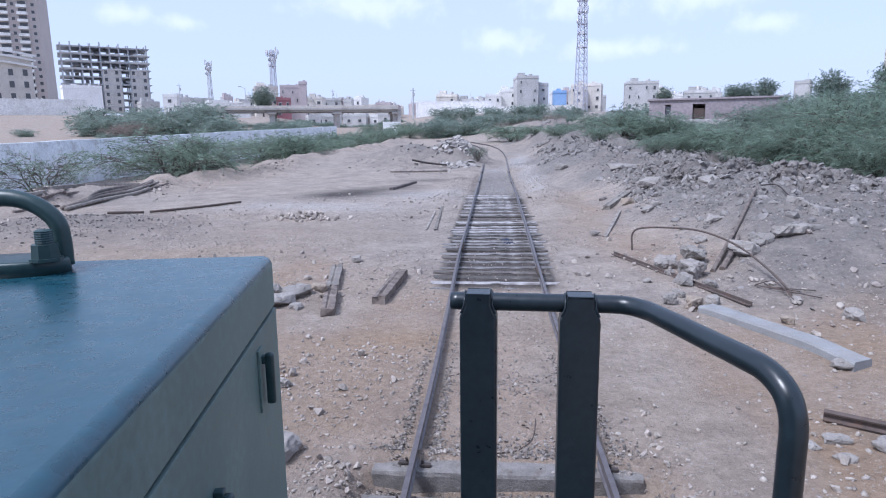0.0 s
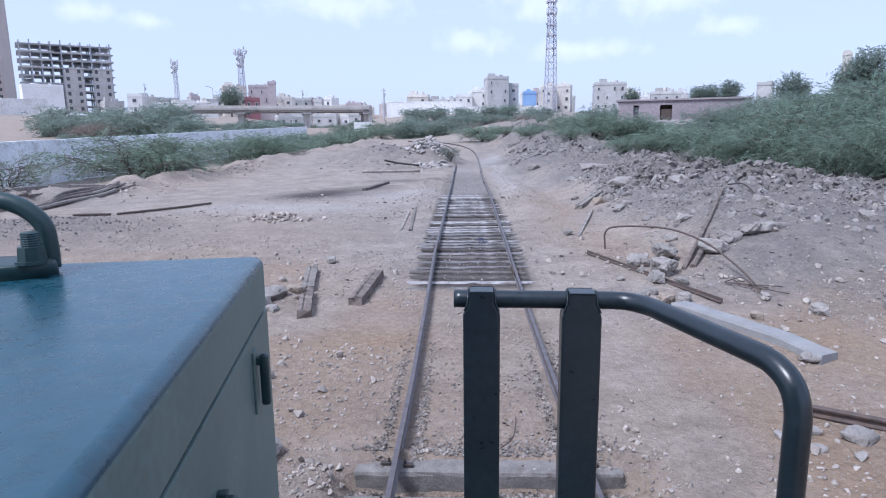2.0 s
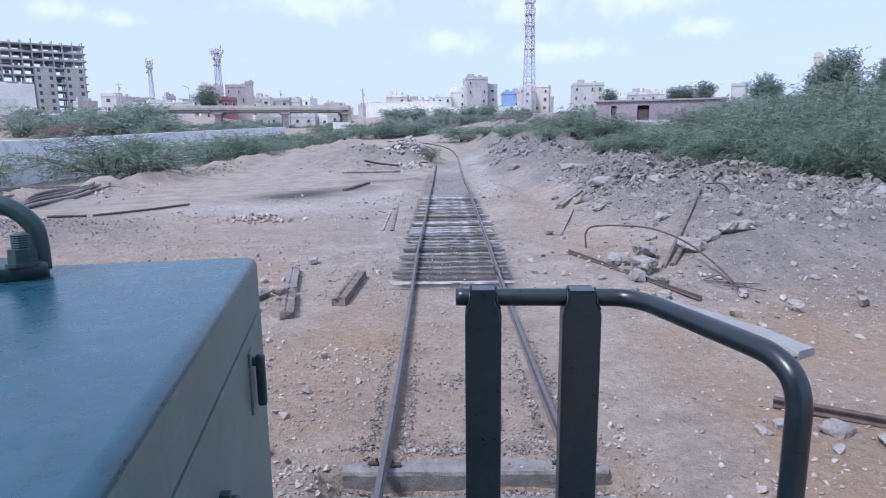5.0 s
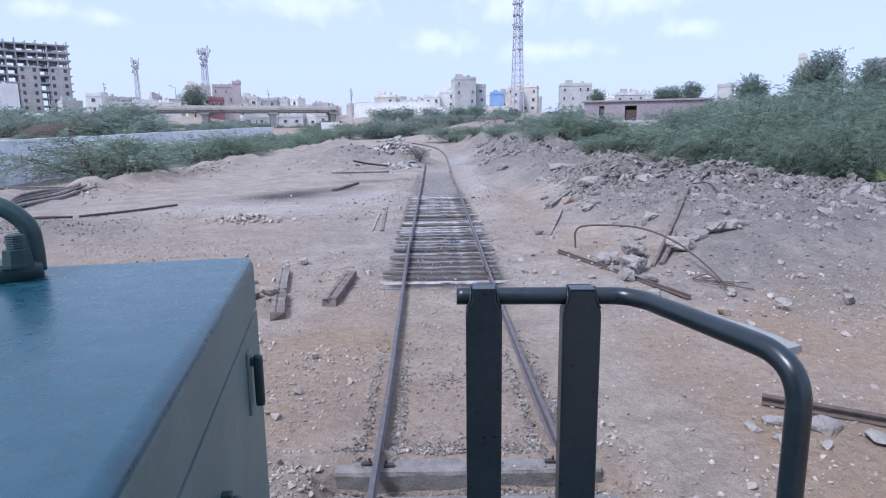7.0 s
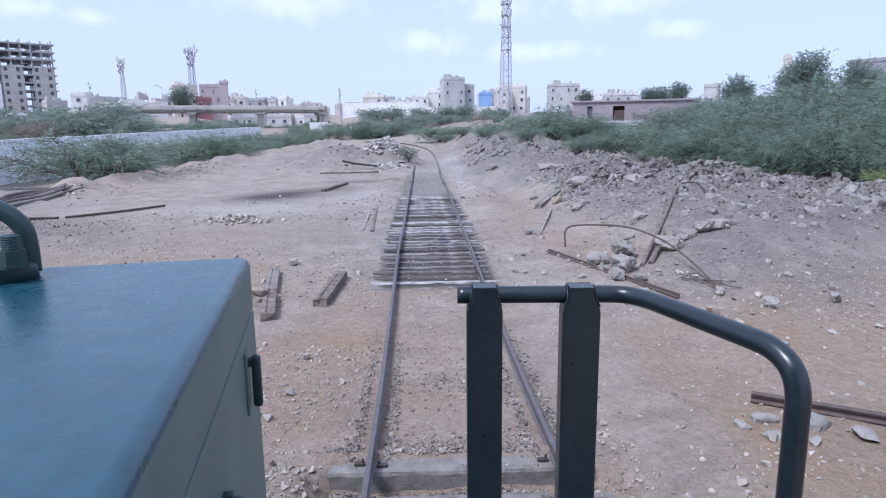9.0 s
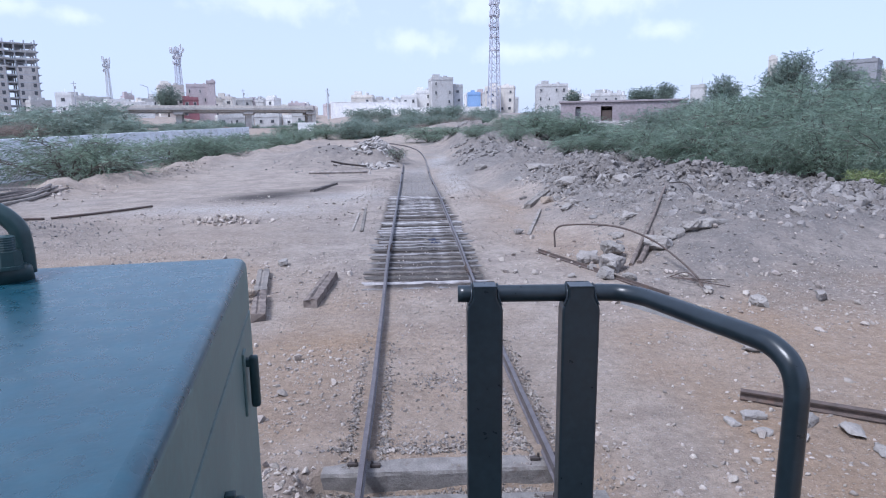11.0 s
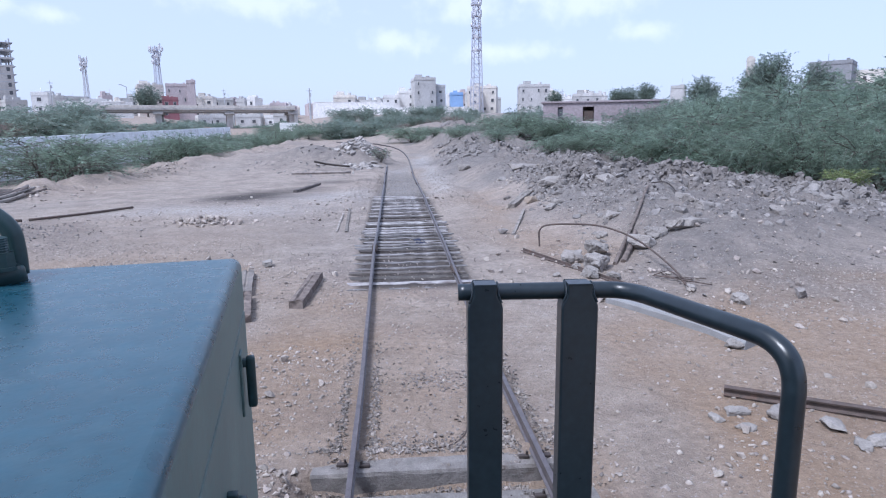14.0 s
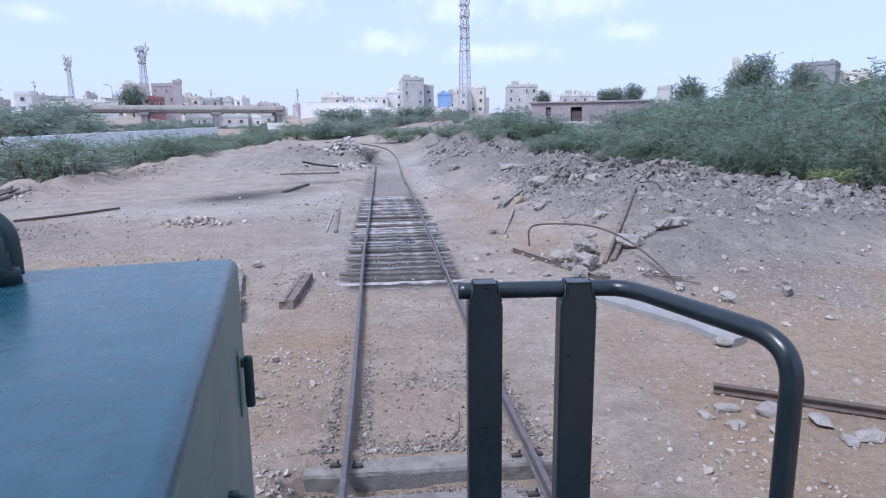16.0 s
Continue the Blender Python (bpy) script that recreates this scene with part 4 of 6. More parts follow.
# scrap length of rail, with its ragged torn end
a, b = Vector((3.45, 16.64, gz(3.45, 16.64))), Vector((5.2, 15.58, gz(5.2, 15.58)))
bm = bmesh.new()
l = (b - a).length
prof = [(-.07, 0), (.07, 0), (.07, .02), (.02, .035), (.014, .1), (.038, .115), (.038, .15), (-.038, .15), (-.038, .115), (-.014, .1), (-.02, .035), (-.07, .02)]
rings = [[bm.verts.new((x, py, pz)) for py, pz in prof] for x in np.linspace(0, l, 12)]
for p, q in zip(rings, rings[1:]):
    for k in range(12):
        bm.faces.new((p[k], p[(k + 1) % 12], q[(k + 1) % 12], q[k]))
bm.faces.new(rings[0])
bm.faces.new(rings[-1][::-1])
bmesh.ops.recalc_face_normals(bm, faces=bm.faces[:])
scrap = single("scrap_rail", bm, M_RUST, "rusty scrap length of rail lying on pale stones", "scrap rail", Matrix.Translation(a + Vector((0, 0, .03))) @ (b - a).to_track_quat("X", "Z").to_matrix().to_4x4() @ pose(0, 0, 0, 14) @ Matrix.Diagonal((1, .8, .68, 1)))
rnd = random.Random(77)
bm = bmesh.new()
for i in range(16):
    p = Vector((l + rnd.uniform(-.1, .05), rnd.uniform(-.06, .06), rnd.uniform(.02, .14)))
    bar(bm, p, p + Vector((rnd.uniform(.1, .32), rnd.uniform(-.08, .08), rnd.uniform(-.08, .04))), .012, 5, .004)
part("torn_end", bm, M_RUST, scrap, "ragged torn orange rust")

# long pale kerb beam, slightly bowed
ys = np.linspace(0, 1, 14)
bm = bmesh.new()
rings = []
for t in ys:
    x, y = 3.5 + 1.18 * t + .10 * math.sin(t * 3.1), 20.55 - 2.45 * t + .12 * math.sin(t * 3.1)
    z = gz(x, y) - .11
    d = Vector((1.18, -2.45, 0)).normalized()
    n = Vector((d.y, -d.x, 0))
    rings.append([bm.verts.new(Vector((x, y, z)) + n * u * .17 + Vector((0, 0, v))) for u, v in ((-1, 0), (1, 0), (1, .2), (.88, .23), (-.88, .23), (-1, .2))])
for p, q in zip(rings, rings[1:]):
    for k in range(6):
        bm.faces.new((p[k], p[(k + 1) % 6], q[(k + 1) % 6], q[k]))
bm.faces.new(rings[0])
bm.faces.new(rings[-1][::-1])
bmesh.ops.recalc_face_normals(bm, faces=bm.faces[:])
single("kerb_beam", bm, M_KERB, "long pale blue-grey concrete kerb lying on the earth", "kerb")
boulder("tan_brick", "tan broken block at the end of the kerb", 3.35, 20.75, .36, .26, .22, M_YELLOW, 160, 30, 4)
boulder("grey_brick", "grey broken block at the end of the kerb", 3.05, 21.0, .34, .24, .2, M_SLAB, 161, 10, 4)

# thin rumpled sheet added for the bluish stain between the sleepers
bm = bmesh.new()
bmesh.ops.create_grid(bm, x_segments=10, y_segments=14, size=.5)
for v in bm.verts:
    v.co = Vector((v.co.x * .24 + .02 * math.sin(v.co.y * 9), v.co.y * .8, -.02 + .06 * noise.noise(v.co * 5)))
bmesh.ops.solidify(bm, geom=bm.faces[:], thickness=.012)
single("stain_sheet", bm, M_BLUE_STAIN, "thin dark blue sheet standing in for a bluish stain on the sleepers", "rag", pose(.32, 26.5, rail_z(26.5) - .15, 0, 0, 8))


# ---- shrubs and trees ----
def plant_meshes(seed, w, h, stems, twigs, per, leaf, lw, trunk=0.0, dense=1.0, droop=0.5, material=None, branches=0, stout=1.0, fan=.7):
    """Limbs, fine twigs and leaves of one plant of width w and height h, as three meshes."""
    rng = np.random.default_rng(seed)
    rnd = random.Random(seed)
    bm = bmesh.new()
    lines = []
    for i in range(stems):
        a = 2 * math.pi * (i + rnd.uniform(-.3, .3)) / stems
        reach, top = w / 2 * rnd.uniform(.6, 1.0), h * rnd.uniform(.6, .98)
        if i % 3 == 0:
            reach *= .35
            top = h * rnd.uniform(.85, 1.0)
        P = []
        for k in range(7):
            t = k / 6
            rr = reach * t ** 1.15
            zz = trunk + (top - trunk) * (1.45 * t - .45 * t * t * (1 + .35 * (reach / w)))
            P.append((math.cos(a + .5 * (t - .5) * rnd.uniform(-1, 1)) * rr + rnd.uniform(-.06, .06) * w * t, math.sin(a) * rr + rnd.uniform(-.06, .06) * w * t, zz))
        lines.append(P)
        tube(bm, P, .012 * h * stout * rnd.uniform(.8, 1.2), 5, .003 * h, caps=False)
        # side branches that reach outward and bend down at their ends
        for _ in range(branches):
            k = rnd.uniform(1.6, 5.6)
            q = Vector(P[int(k)]).lerp(Vector(P[int(k) + 1]), k % 1)
            bl, ba, up = w * rnd.uniform(.14, .26), a + rnd.uniform(-1.3, 1.3), rnd.uniform(.0, .55)
            B = [q + Vector((math.cos(ba), math.sin(ba), up)) * bl * t / 6 - Vector((0, 0, 1)) * bl * droop * .55 * (t / 6) ** 2 + Vector((rnd.uniform(-1, 1), rnd.uniform(-1, 1), rnd.uniform(-1, 1))) * .02 * bl * t for t in range(7)]
            lines.append([tuple(v) for v in B])
            tube(bm, B, .006 * h * stout, 4, .0018 * h, caps=False)
    if trunk:
        tube(bm, [(0, 0, -.3), (.02 * w, 0, trunk * .5), (0, .02 * w, trunk * 1.05)], .05 * trunk + .02 * h, 7, .02 * h)
    tm = bpy.data.meshes.new("limbs")
    bm.to_mesh(tm)
    bm.free()
    tm.materials.append(M_BARK)
    # twigs spring from the outer part of the limbs
    L = np.array(lines)
    li, u = rng.integers(0, len(lines), twigs), rng.uniform(.12, 1.0, twigs) ** .8
    k = np.minimum((u * 6).astype(int), 5)
    f = (u * 6 - k)[:, None]
    o = L[li, k] * (1 - f) + L[li, np.minimum(k + 1, 6)] * f
    o = o + rng.normal(0, 1, (twigs, 3)) * np.array([.085 * w, .085 * w, .06 * h]) * dense
    o[:, 2] = np.clip(o[:, 2], .05 * h + trunk * .8, h * 1.02)
    out = o * np.array([1, 1, 0])
    out = out / (np.linalg.norm(out, axis=1, keepdims=True) + .01)
    d = out * rng.uniform(.3, 1.0, (twigs, 1)) + rng.normal(0, .45, (twigs, 3)) + np.array([0, 0, .35])
    d = d / np.linalg.norm(d, axis=1, keepdims=True)
    ln = rng.uniform(.09, .2, twigs) * w * (.55 + .45 * (6 / max(w, 6)))
    # leaves along each twig, which bends down to its tip
    t = (np.arange(per)[None] + rng.uniform(0, 1, (twigs, per))) / per
    p = o[:, None] + d[:, None] * (ln[:, None] * t)[..., None]
    p[..., 2] -= droop * ln[:, None] * t * t
    side = np.stack([-d[:, 1], d[:, 0], np.zeros(twigs)], -1)
    side = side / (np.linalg.norm(side, axis=1, keepdims=True) + 1e-6)
    sg = np.where(rng.uniform(0, 1, (twigs, per)) < .5, -1, 1)[..., None]
    ld = d[:, None] * .55 + side[:, None] * sg * rng.uniform(.4, 1.5, (twigs, per, 1)) * fan + rng.normal(0, .42 * fan, (twigs, per, 3)) - np.array([0, 0, droop * .5])
    ld = ld / np.linalg.norm(ld, axis=2, keepdims=True)
    wd = np.cross(ld, rng.normal(0, 1, (twigs, per, 3)))
    wd = wd / (np.linalg.norm(wd, axis=2, keepdims=True) + 1e-6)
    s = leaf * rng.uniform(.6, 1.3, (twigs, per, 1))
    q = lw * rng.uniform(.7, 1.3, (twigs, per, 1))
    V = np.stack([p, p + ld * s * .5 + wd * q * .5, p + ld * s, p + ld * s * .5 - wd * q * .5], 2).reshape(-1, 3)
    me = bpy.data.meshes.new("crown")
    n = len(V) // 4
    me.from_pydata(V.tolist(), [], np.arange(n * 4).reshape(n, 4).tolist())
    me.materials.append(material or M_LEAF)
    shade = me.attributes.new("tone", "FLOAT", "FACE")
    shade.data.foreach_set("value", np.clip(np.repeat(rng.uniform(0, 1, twigs), per) + rng.normal(0, .08, twigs * per), 0, 1).astype(np.float32))
    # thin twigs as slim three-sided spikes
    few = rng.choice(twigs, min(twigs, 260), replace=False)
    TV, TF = [], []
    for j in few:
        a, b = o[j], o[j] + d[j] * ln[j] - np.array([0, 0, droop * ln[j]])
        s1 = side[j] * .0035 * w
        up = np.array([0, 0, .0035 * w])
        i0 = len(TV)
        TV += [a + s1, a - s1, a + up, b]
        TF += [(i0, i0 + 1, i0 + 3), (i0 + 1, i0 + 2, i0 + 3), (i0 + 2, i0, i0 + 3)]
    tw = bpy.data.meshes.new("twigs")
    tw.from_pydata([list(map(float, v)) for v in TV], [], TF)
    tw.materials.append(M_TWIG if not branches else M_BARK)
    return tm, tw, me


def plant(name, label, meshes, x, y, turn, s, sz=None, group="", category="shrub", z=None):
    ob = thing(name, label, category, None, group)
    for nm, me in zip(("trunk", "twig_spray", "crown"), meshes):
        c = new(nm, me)
        c.parent = ob
        if nm != "trunk":
            tagged(c, kind="stuff")
    ob.matrix_basis = Matrix.Translation((x, y, (gz(x, y) if z is None else z) - (.9 if name == "scrub_bush" else .1))) @ pose(0, 0, 0, 0, 0, turn) @ Matrix.Diagonal((s, s, sz or s, 1))
    return ob


THICK = [plant_meshes(200 + i, 6.2, 4.1, 13, 900, 22, .25, .03, dense=1.0, droop=.42, branches=3, fan=.36) for i in range(4)]
OPEN = [plant_meshes(210 + i, 5.2, 2.9, 8, 260, 12, .15, .035, dense=.25, droop=.35, branches=8, stout=1.5, fan=.5) for i in range(2)]
FAN = [plant_meshes(216 + i, 7.4, 3.3, 11, 560, 16, .2, .04, dense=.22, droop=.45, branches=10, stout=1.2, fan=.4) for i in range(2)]
HALF = [plant_meshes(214 + i, 6.0, 3.6, 13, 620, 14, .26, .045, dense=.9, droop=.45, branches=2, fan=.45) for i in range(2)]
FARB = [plant_meshes(220 + i, 7.0, 4.6, 10, 600, 9, .44, .095, dense=1.2, droop=.45, fan=.55, material=M_LEAF_FAR) for i in range(4)]
TREES = [plant_meshes(230 + i, 8.0, 11.0, 15, 1700, 12, .32, .13, trunk=2.0, dense=1.2, droop=.3, material=M_LEAF_DARK) for i in range(2)]
DRY = plant_meshes(250, 6.5, 3.4, 12, 420, 9, .3, .05, dense=1.1, droop=.3, material=M_LEAF_DRY, fan=.5)
LIME = plant_meshes(240, 2.4, 1.1, 9, 260, 9, .16, .05, dense=1.2, droop=.3, material=M_LEAF_LIME)


def polar(az, d):
    return d * math.sin(radians(az)), 10 + d * math.cos(radians(az))


rnd = random.Random(17)
# dense thicket behind the rubble bank
for az, d, s in [(57, 29.5, .8), (50, 29, .75), (44, 29, .72), (39, 29.5, .7), (34.5, 31, .66), (30.5, 33, .62), (62, 33, 1.1), (55, 33, 1.15), (49, 34, 1.1), (44, 35, 1.1), (38.5, 36.5, 1.1), (33, 37.5, 1.0), (28, 39, .95), (24, 42, .85), (20, 44, .75), (58, 40, 1.35), (51, 41, 1.3), (45, 42, 1.3), (39, 43.5, 1.25), (33.5, 45, 1.15), (28.5, 47, 1.05), (24, 50, .95), (19.5, 53, .85), (16.3, 56, .72), (54, 49, 1.5), (47.5, 50, 1.5), (41, 51, 1.45), (35, 53, 1.3), (29, 56, 1.15), (23.5, 60, 1.0), (18.5, 63, .9), (14.5, 66, .75), (44, 60, 1.6), (37, 62, 1.5), (30.5, 66, 1.25), (25, 70, 1.05)]:
    x, y = polar(az + rnd.uniform(-1, 1), d + rnd.uniform(-1, 1))
    plant("mesquite_bush", "dense feathery grey-green mesquite bush behind the rubble bank", rnd.choice(THICK), x, y, rnd.uniform(0, 360), 1.08 * s * rnd.uniform(.92, 1.08), 1.14 * s * rnd.uniform(.85, 1.1) * (.9 if az > 35.5 and d > 40 else .62 if az < 20 else .74 if az < 25 else .9 if az < 30 else 1), "mesquite thicket")
plant("young_shrub", "low yellow-green shrub on the crest of the bank", LIME, 15.3, 30.2, 20, .62, .6)
# open shrubs before the long wall
plant("open_shrub", "thin open thorn shrub with bare branches by the wall", OPEN[0], -22.3, 39.4, 30, 1.0, 1.0, "shrubs by the wall")
plant("open_shrub", "thin open thorn shrub with bare branches by the wall", OPEN[1], -24.6, 36.6, 120, .75, .8, "shrubs by the wall")
for x, y, s, v in [(-20.6, 48.6, 1.3, 4), (-19.4, 50.5, 1.05, 0), (-17.6, 65.5, .9, 2), (-22.6, 56.0, .9, 4), (-20.0, 64, 1.0, 1), (-19.2, 70, .95, 3), (-18.3, 77, .9, 0), (-17.4, 83, .75, 1), (-17.0, 90, .8, 2), (-15.8, 97, .85, 0), (-20.5, 88, .8, 3), (-19.5, 99, .9, 1), (-14.5, 104, .7, 3), (-12.4, 107, .55, 2), (-13.6, 113, .75, 0), (-17.2, 112, .8, 1), (-10.8, 114, .6, 3), (-19.5, 118, .8, 2)]:
    plant("mesquite_bush", "grey-green mesquite bush spreading in front of the wall", (FAN if v == 4 else HALF + THICK)[v % 4], x, y, rnd.uniform(0, 360), s, s * (.78 if v == 4 else rnd.uniform(.7, .85)), "shrubs by the wall")
# far belts of scrub
for i in range(36):
    az = -34 + 18 * (i % 18 + rnd.uniform(0, 1)) / 18
    if i % 11 == 3:
        az = rnd.uniform(-40, -35)
    d = (112 if i < 18 else 145) + rnd.uniform(-14, 14)
    x, y = polar(az, d)
    s = rnd.choice((.55, .85, 1.1, 1.4)) * rnd.uniform(.9, 1.1) * (1 if az < -21.5 else .72) * (.55 if az < -34 else 1)
    plant("scrub_bush", "rounded grey-green scrub bush beyond the wall", rnd.choice(FARB), x, y, rnd.uniform(0, 360), s, s * rnd.uniform(.7, .9), "far scrub")
for i in range(40):
    az = -6.2 + 25.0 * (i % 20 + rnd.uniform(0, 1)) / 20
    d = (98 if i < 20 else 135) + rnd.uniform(-6, 9)
    x, y = polar(az, d)
    s = rnd.uniform(.85, 1.1) * (1 if i < 20 else .85)
    if az < -1.2:
        s *= .85
    if -1.2 < az < 11.5:
        if i < 20:
            continue
    plant("scrub_bush", "rounded green scrub bush on the far slope", rnd.choice(FARB), x, y, rnd.uniform(0, 360), s, s * rnd.uniform(.8, 1.0), "far scrub")
for i in range(16):
    x, y = polar(-17.5 + 9.5 * (i + rnd.random()) / 16, rnd.uniform(178, 200))
    s = rnd.uniform(.35, .6)
    plant("scrub_bush", "small haze-toned bush in the hollow beyond the bridge", rnd.choice(FARB), x, y, rnd.uniform(0, 360), s, s, "hollow scrub")
for i in range(10):
    x, y = polar(-5 + 13 * (i + rnd.random()) / 10, rnd.uniform(165, 185))
    s = rnd.uniform(.8, 1.0)
    plant("scrub_bush", "rounded green scrub bush below the white wall", rnd.choice(FARB), x, y, rnd.uniform(0, 360), s, s, "wall scrub")
for i in range(26):
    az = 21 + 24 * (i % 13 + rnd.uniform(0, 1)) / 13
    d = (84 if i < 13 else 120) + rnd.uniform(-6, 10)
    x, y = polar(az, d)
    s = rnd.uniform(.9, 1.2)
    plant("scrub_bush", "green scrub bush on the slope above the thicket", rnd.choice(FARB), x, y, rnd.uniform(0, 360), s, s, "slope scrub")
plant("low_bush", "low rounded bush on the bank by the bend", THICK[1], 2.7, 95.5, 40, 1.3, .56)
for x, y, s in [(6.2, 70, .5), (9.5, 66, .6), (8.0, 78, .6), (5.0, 84, .5), (11.5, 83, .7), (13.0, 61, .6), (3.2, 88, .45)]:
    plant("low_bush", "small grey-green bush on the far rubble bank", HALF[0], x, y, 50 * s * 7, s, s * .7, "bank bushes")
plant("low_bush", "low dark bush beside the far bank", THICK[2], 13.5, 76, 140, 1.0, .65)
plant("low_bush", "low dark bush beside the far bank", THICK[0], 17.0, 72, 140, 1.0, .75)
for az, d, s in [(-30.2, 104, .95), (-28.6, 108, .8), (-31.6, 110, .7), (3.9, 116, .8), (1.2, 118, .6), (5.6, 104, .55)]:
    x, y = polar(az, d)
    plant("dry_bush", "dry brown leafless bush among the green scrub", DRY, x, y, az * 40, s, s * .9, "dry scrub")
plant("weeds", "pale weedy tuft beside the bend", OPEN[0], -1.0, 57.5, 20, .34, .42)
for az, d, s, sz, v in [(31.9, 150, 1.1, 1.2, 0), (31.0, 154, .8, 1.0, 1), (26.9, 150, .75, .85, 1), (35.2, 165, 1.0, 1.0, 1), (22.6, 190, .75, .72, 0), (21.1, 195, .8, .62, 1), (20.2, 192, .7, .6, 0), (14.9, 205, .6, .6, 1), (-20.0, 222, 1.0, .85, 1), (27.6, 175, .6, .7, 0)]:
    x, y = polar(az, d)
    plant("tree", "round dark green tree above the scrub", TREES[v], x, y, rnd.uniform(0, 360), s, sz, "far trees", "tree")


# ---- walls, bridge, shed ----
def make_long_wall():
    """The limewashed wall along the ditch, in bays between piers."""
    wall = thing("wall_long", "long pale blue limewashed boundary wall, stained and peeling", "wall", kind="structure")
    bm = bmesh.new()
    rows = []
    for y in np.arange(24.0, 113.0, 1.5):
        x = -27.4 + (y - 40) * .028
        z = gz(x, y) - .3
        top = 2.6 + max(0.0, y - 40) * .024 + .05 * noise.noise((y * .3, 0, 0))
        rows.append([bm.verts.new((x + u, y, v)) for u, v in ((-.12, z), (.12, z), (.12, top - .02), (.1, top), (-.1, top), (-.12, top - .02))])
    for p, q in zip(rows, rows[1:]):
        for k in range(6):
            bm.faces.new((p[k], p[(k + 1) % 6], q[(k + 1) % 6], q[k]))
    bm.faces.new(rows[0])
    bm.faces.new(rows[-1][::-1])
    bmesh.ops.recalc_face_normals(bm, faces=bm.faces[:])
    part("panel", bm, M_WALLBLUE, wall)
    for y in np.arange(26.0, 112.0, 9.0):
        x = -27.4 + (y - 40) * .028
        bm = bmesh.new()
        box(bm, .1, .4, 2.2 + max(0.0, y - 40) * .02 - gz(x, y), pose(x + .17, y, gz(x, y) - .2))
        part("pier", bm, M_WALLBLUE, wall)


make_long_wall()


def make_bridge():
    br = thing("road_bridge", "low concrete road bridge on slab piers", "bridge")
    a, b = Vector((-62, 147.5, 0)), Vector((-21.5, 158.4, 0))
    l = (b - a).length
    turn = math.degrees(math.atan2(b.y - a.y, b.x - a.x))
    br.matrix_world = pose(a.x, a.y, 0, 0, 0, turn)
    bm = bmesh.new()
    box(bm, l, 9.0, .4, pose(l / 2, 4.5, 8.65), .03)
    for s in (0.6, 2.8, 5.0, 7.2):
        box(bm, l, .5, .5, pose(l / 2, s + .4, 8.15))
    part("deck", bm, M_BRIDGE, br, "dark shaded concrete girder deck")
    bm = bmesh.new()
    box(bm, l, .25, .55, pose(l / 2, .15, 9.054), .02)
    for k in range(int(l / 2.2)):
        box(bm, .3, .33, .6, pose(1 + 2.2 * k, .15, 9.054), .02)
    part("parapet", bm, M_CREAM, br, "pale concrete parapet")
    for u in (13, 27.6, 41.4):
        bm = bmesh.new()
        box(bm, 1.3, 6.5, 5.8, pose(u, 4.5, 1.9), .05)
        box(bm, 2.0, 8.4, .46, pose(u, 4.5, 7.68), .05)
        part("pier", bm, M_BRIDGE, br)
    bm = bmesh.new()
    box(bm, .8, 8.0, 6.2, pose(l + .2, 4.5, 2.4), .05)
    part("abutment", bm, M_BRIDGE, br, "concrete end wall of the bridge")


make_bridge()
bm = bmesh.new()
box(bm, .75, .6, 2.5, pose(0, 0, -.3), .06)
single("concrete_post", bm, M_BRIDGE, "stout concrete gate post standing in the scrub", "post", pose(-15.6, 108.7, gz(-15.6, 108.7), 0, 0, 10))
bm = bmesh.new()
box(bm, 3.0, .3, 3.4, pose(0, 0, -.4), .04)
single("ruined_wall", bm, M_WHITE, "pale ruined wall behind the gate post", "wall", pose(-16.6, 116, gz(-16.6, 116), 0, 0, 6))


def opening_part(parent, x, z, w, h, y=-.02, frame_mat=None):
    """A dark window or door with a thin frame round it, set on the face y = 0."""
    bm = bmesh.new()
    for sx in (-1, 1):
        box(bm, .09, .16, h, pose(x + sx * (w / 2), y, z))
    box(bm, w + .18, .2, .1, pose(x, y, z + h))
    box(bm, w + .24, .26, .08, pose(x, y, z - .08))
    ob = part("window", bm, frame_mat or M_GREYW, parent)
    bm = bmesh.new()
    box(bm, w - .09, .06, h, pose(x, y, z))
    part("pane", bm, M_DARKWIN, ob)
    return ob


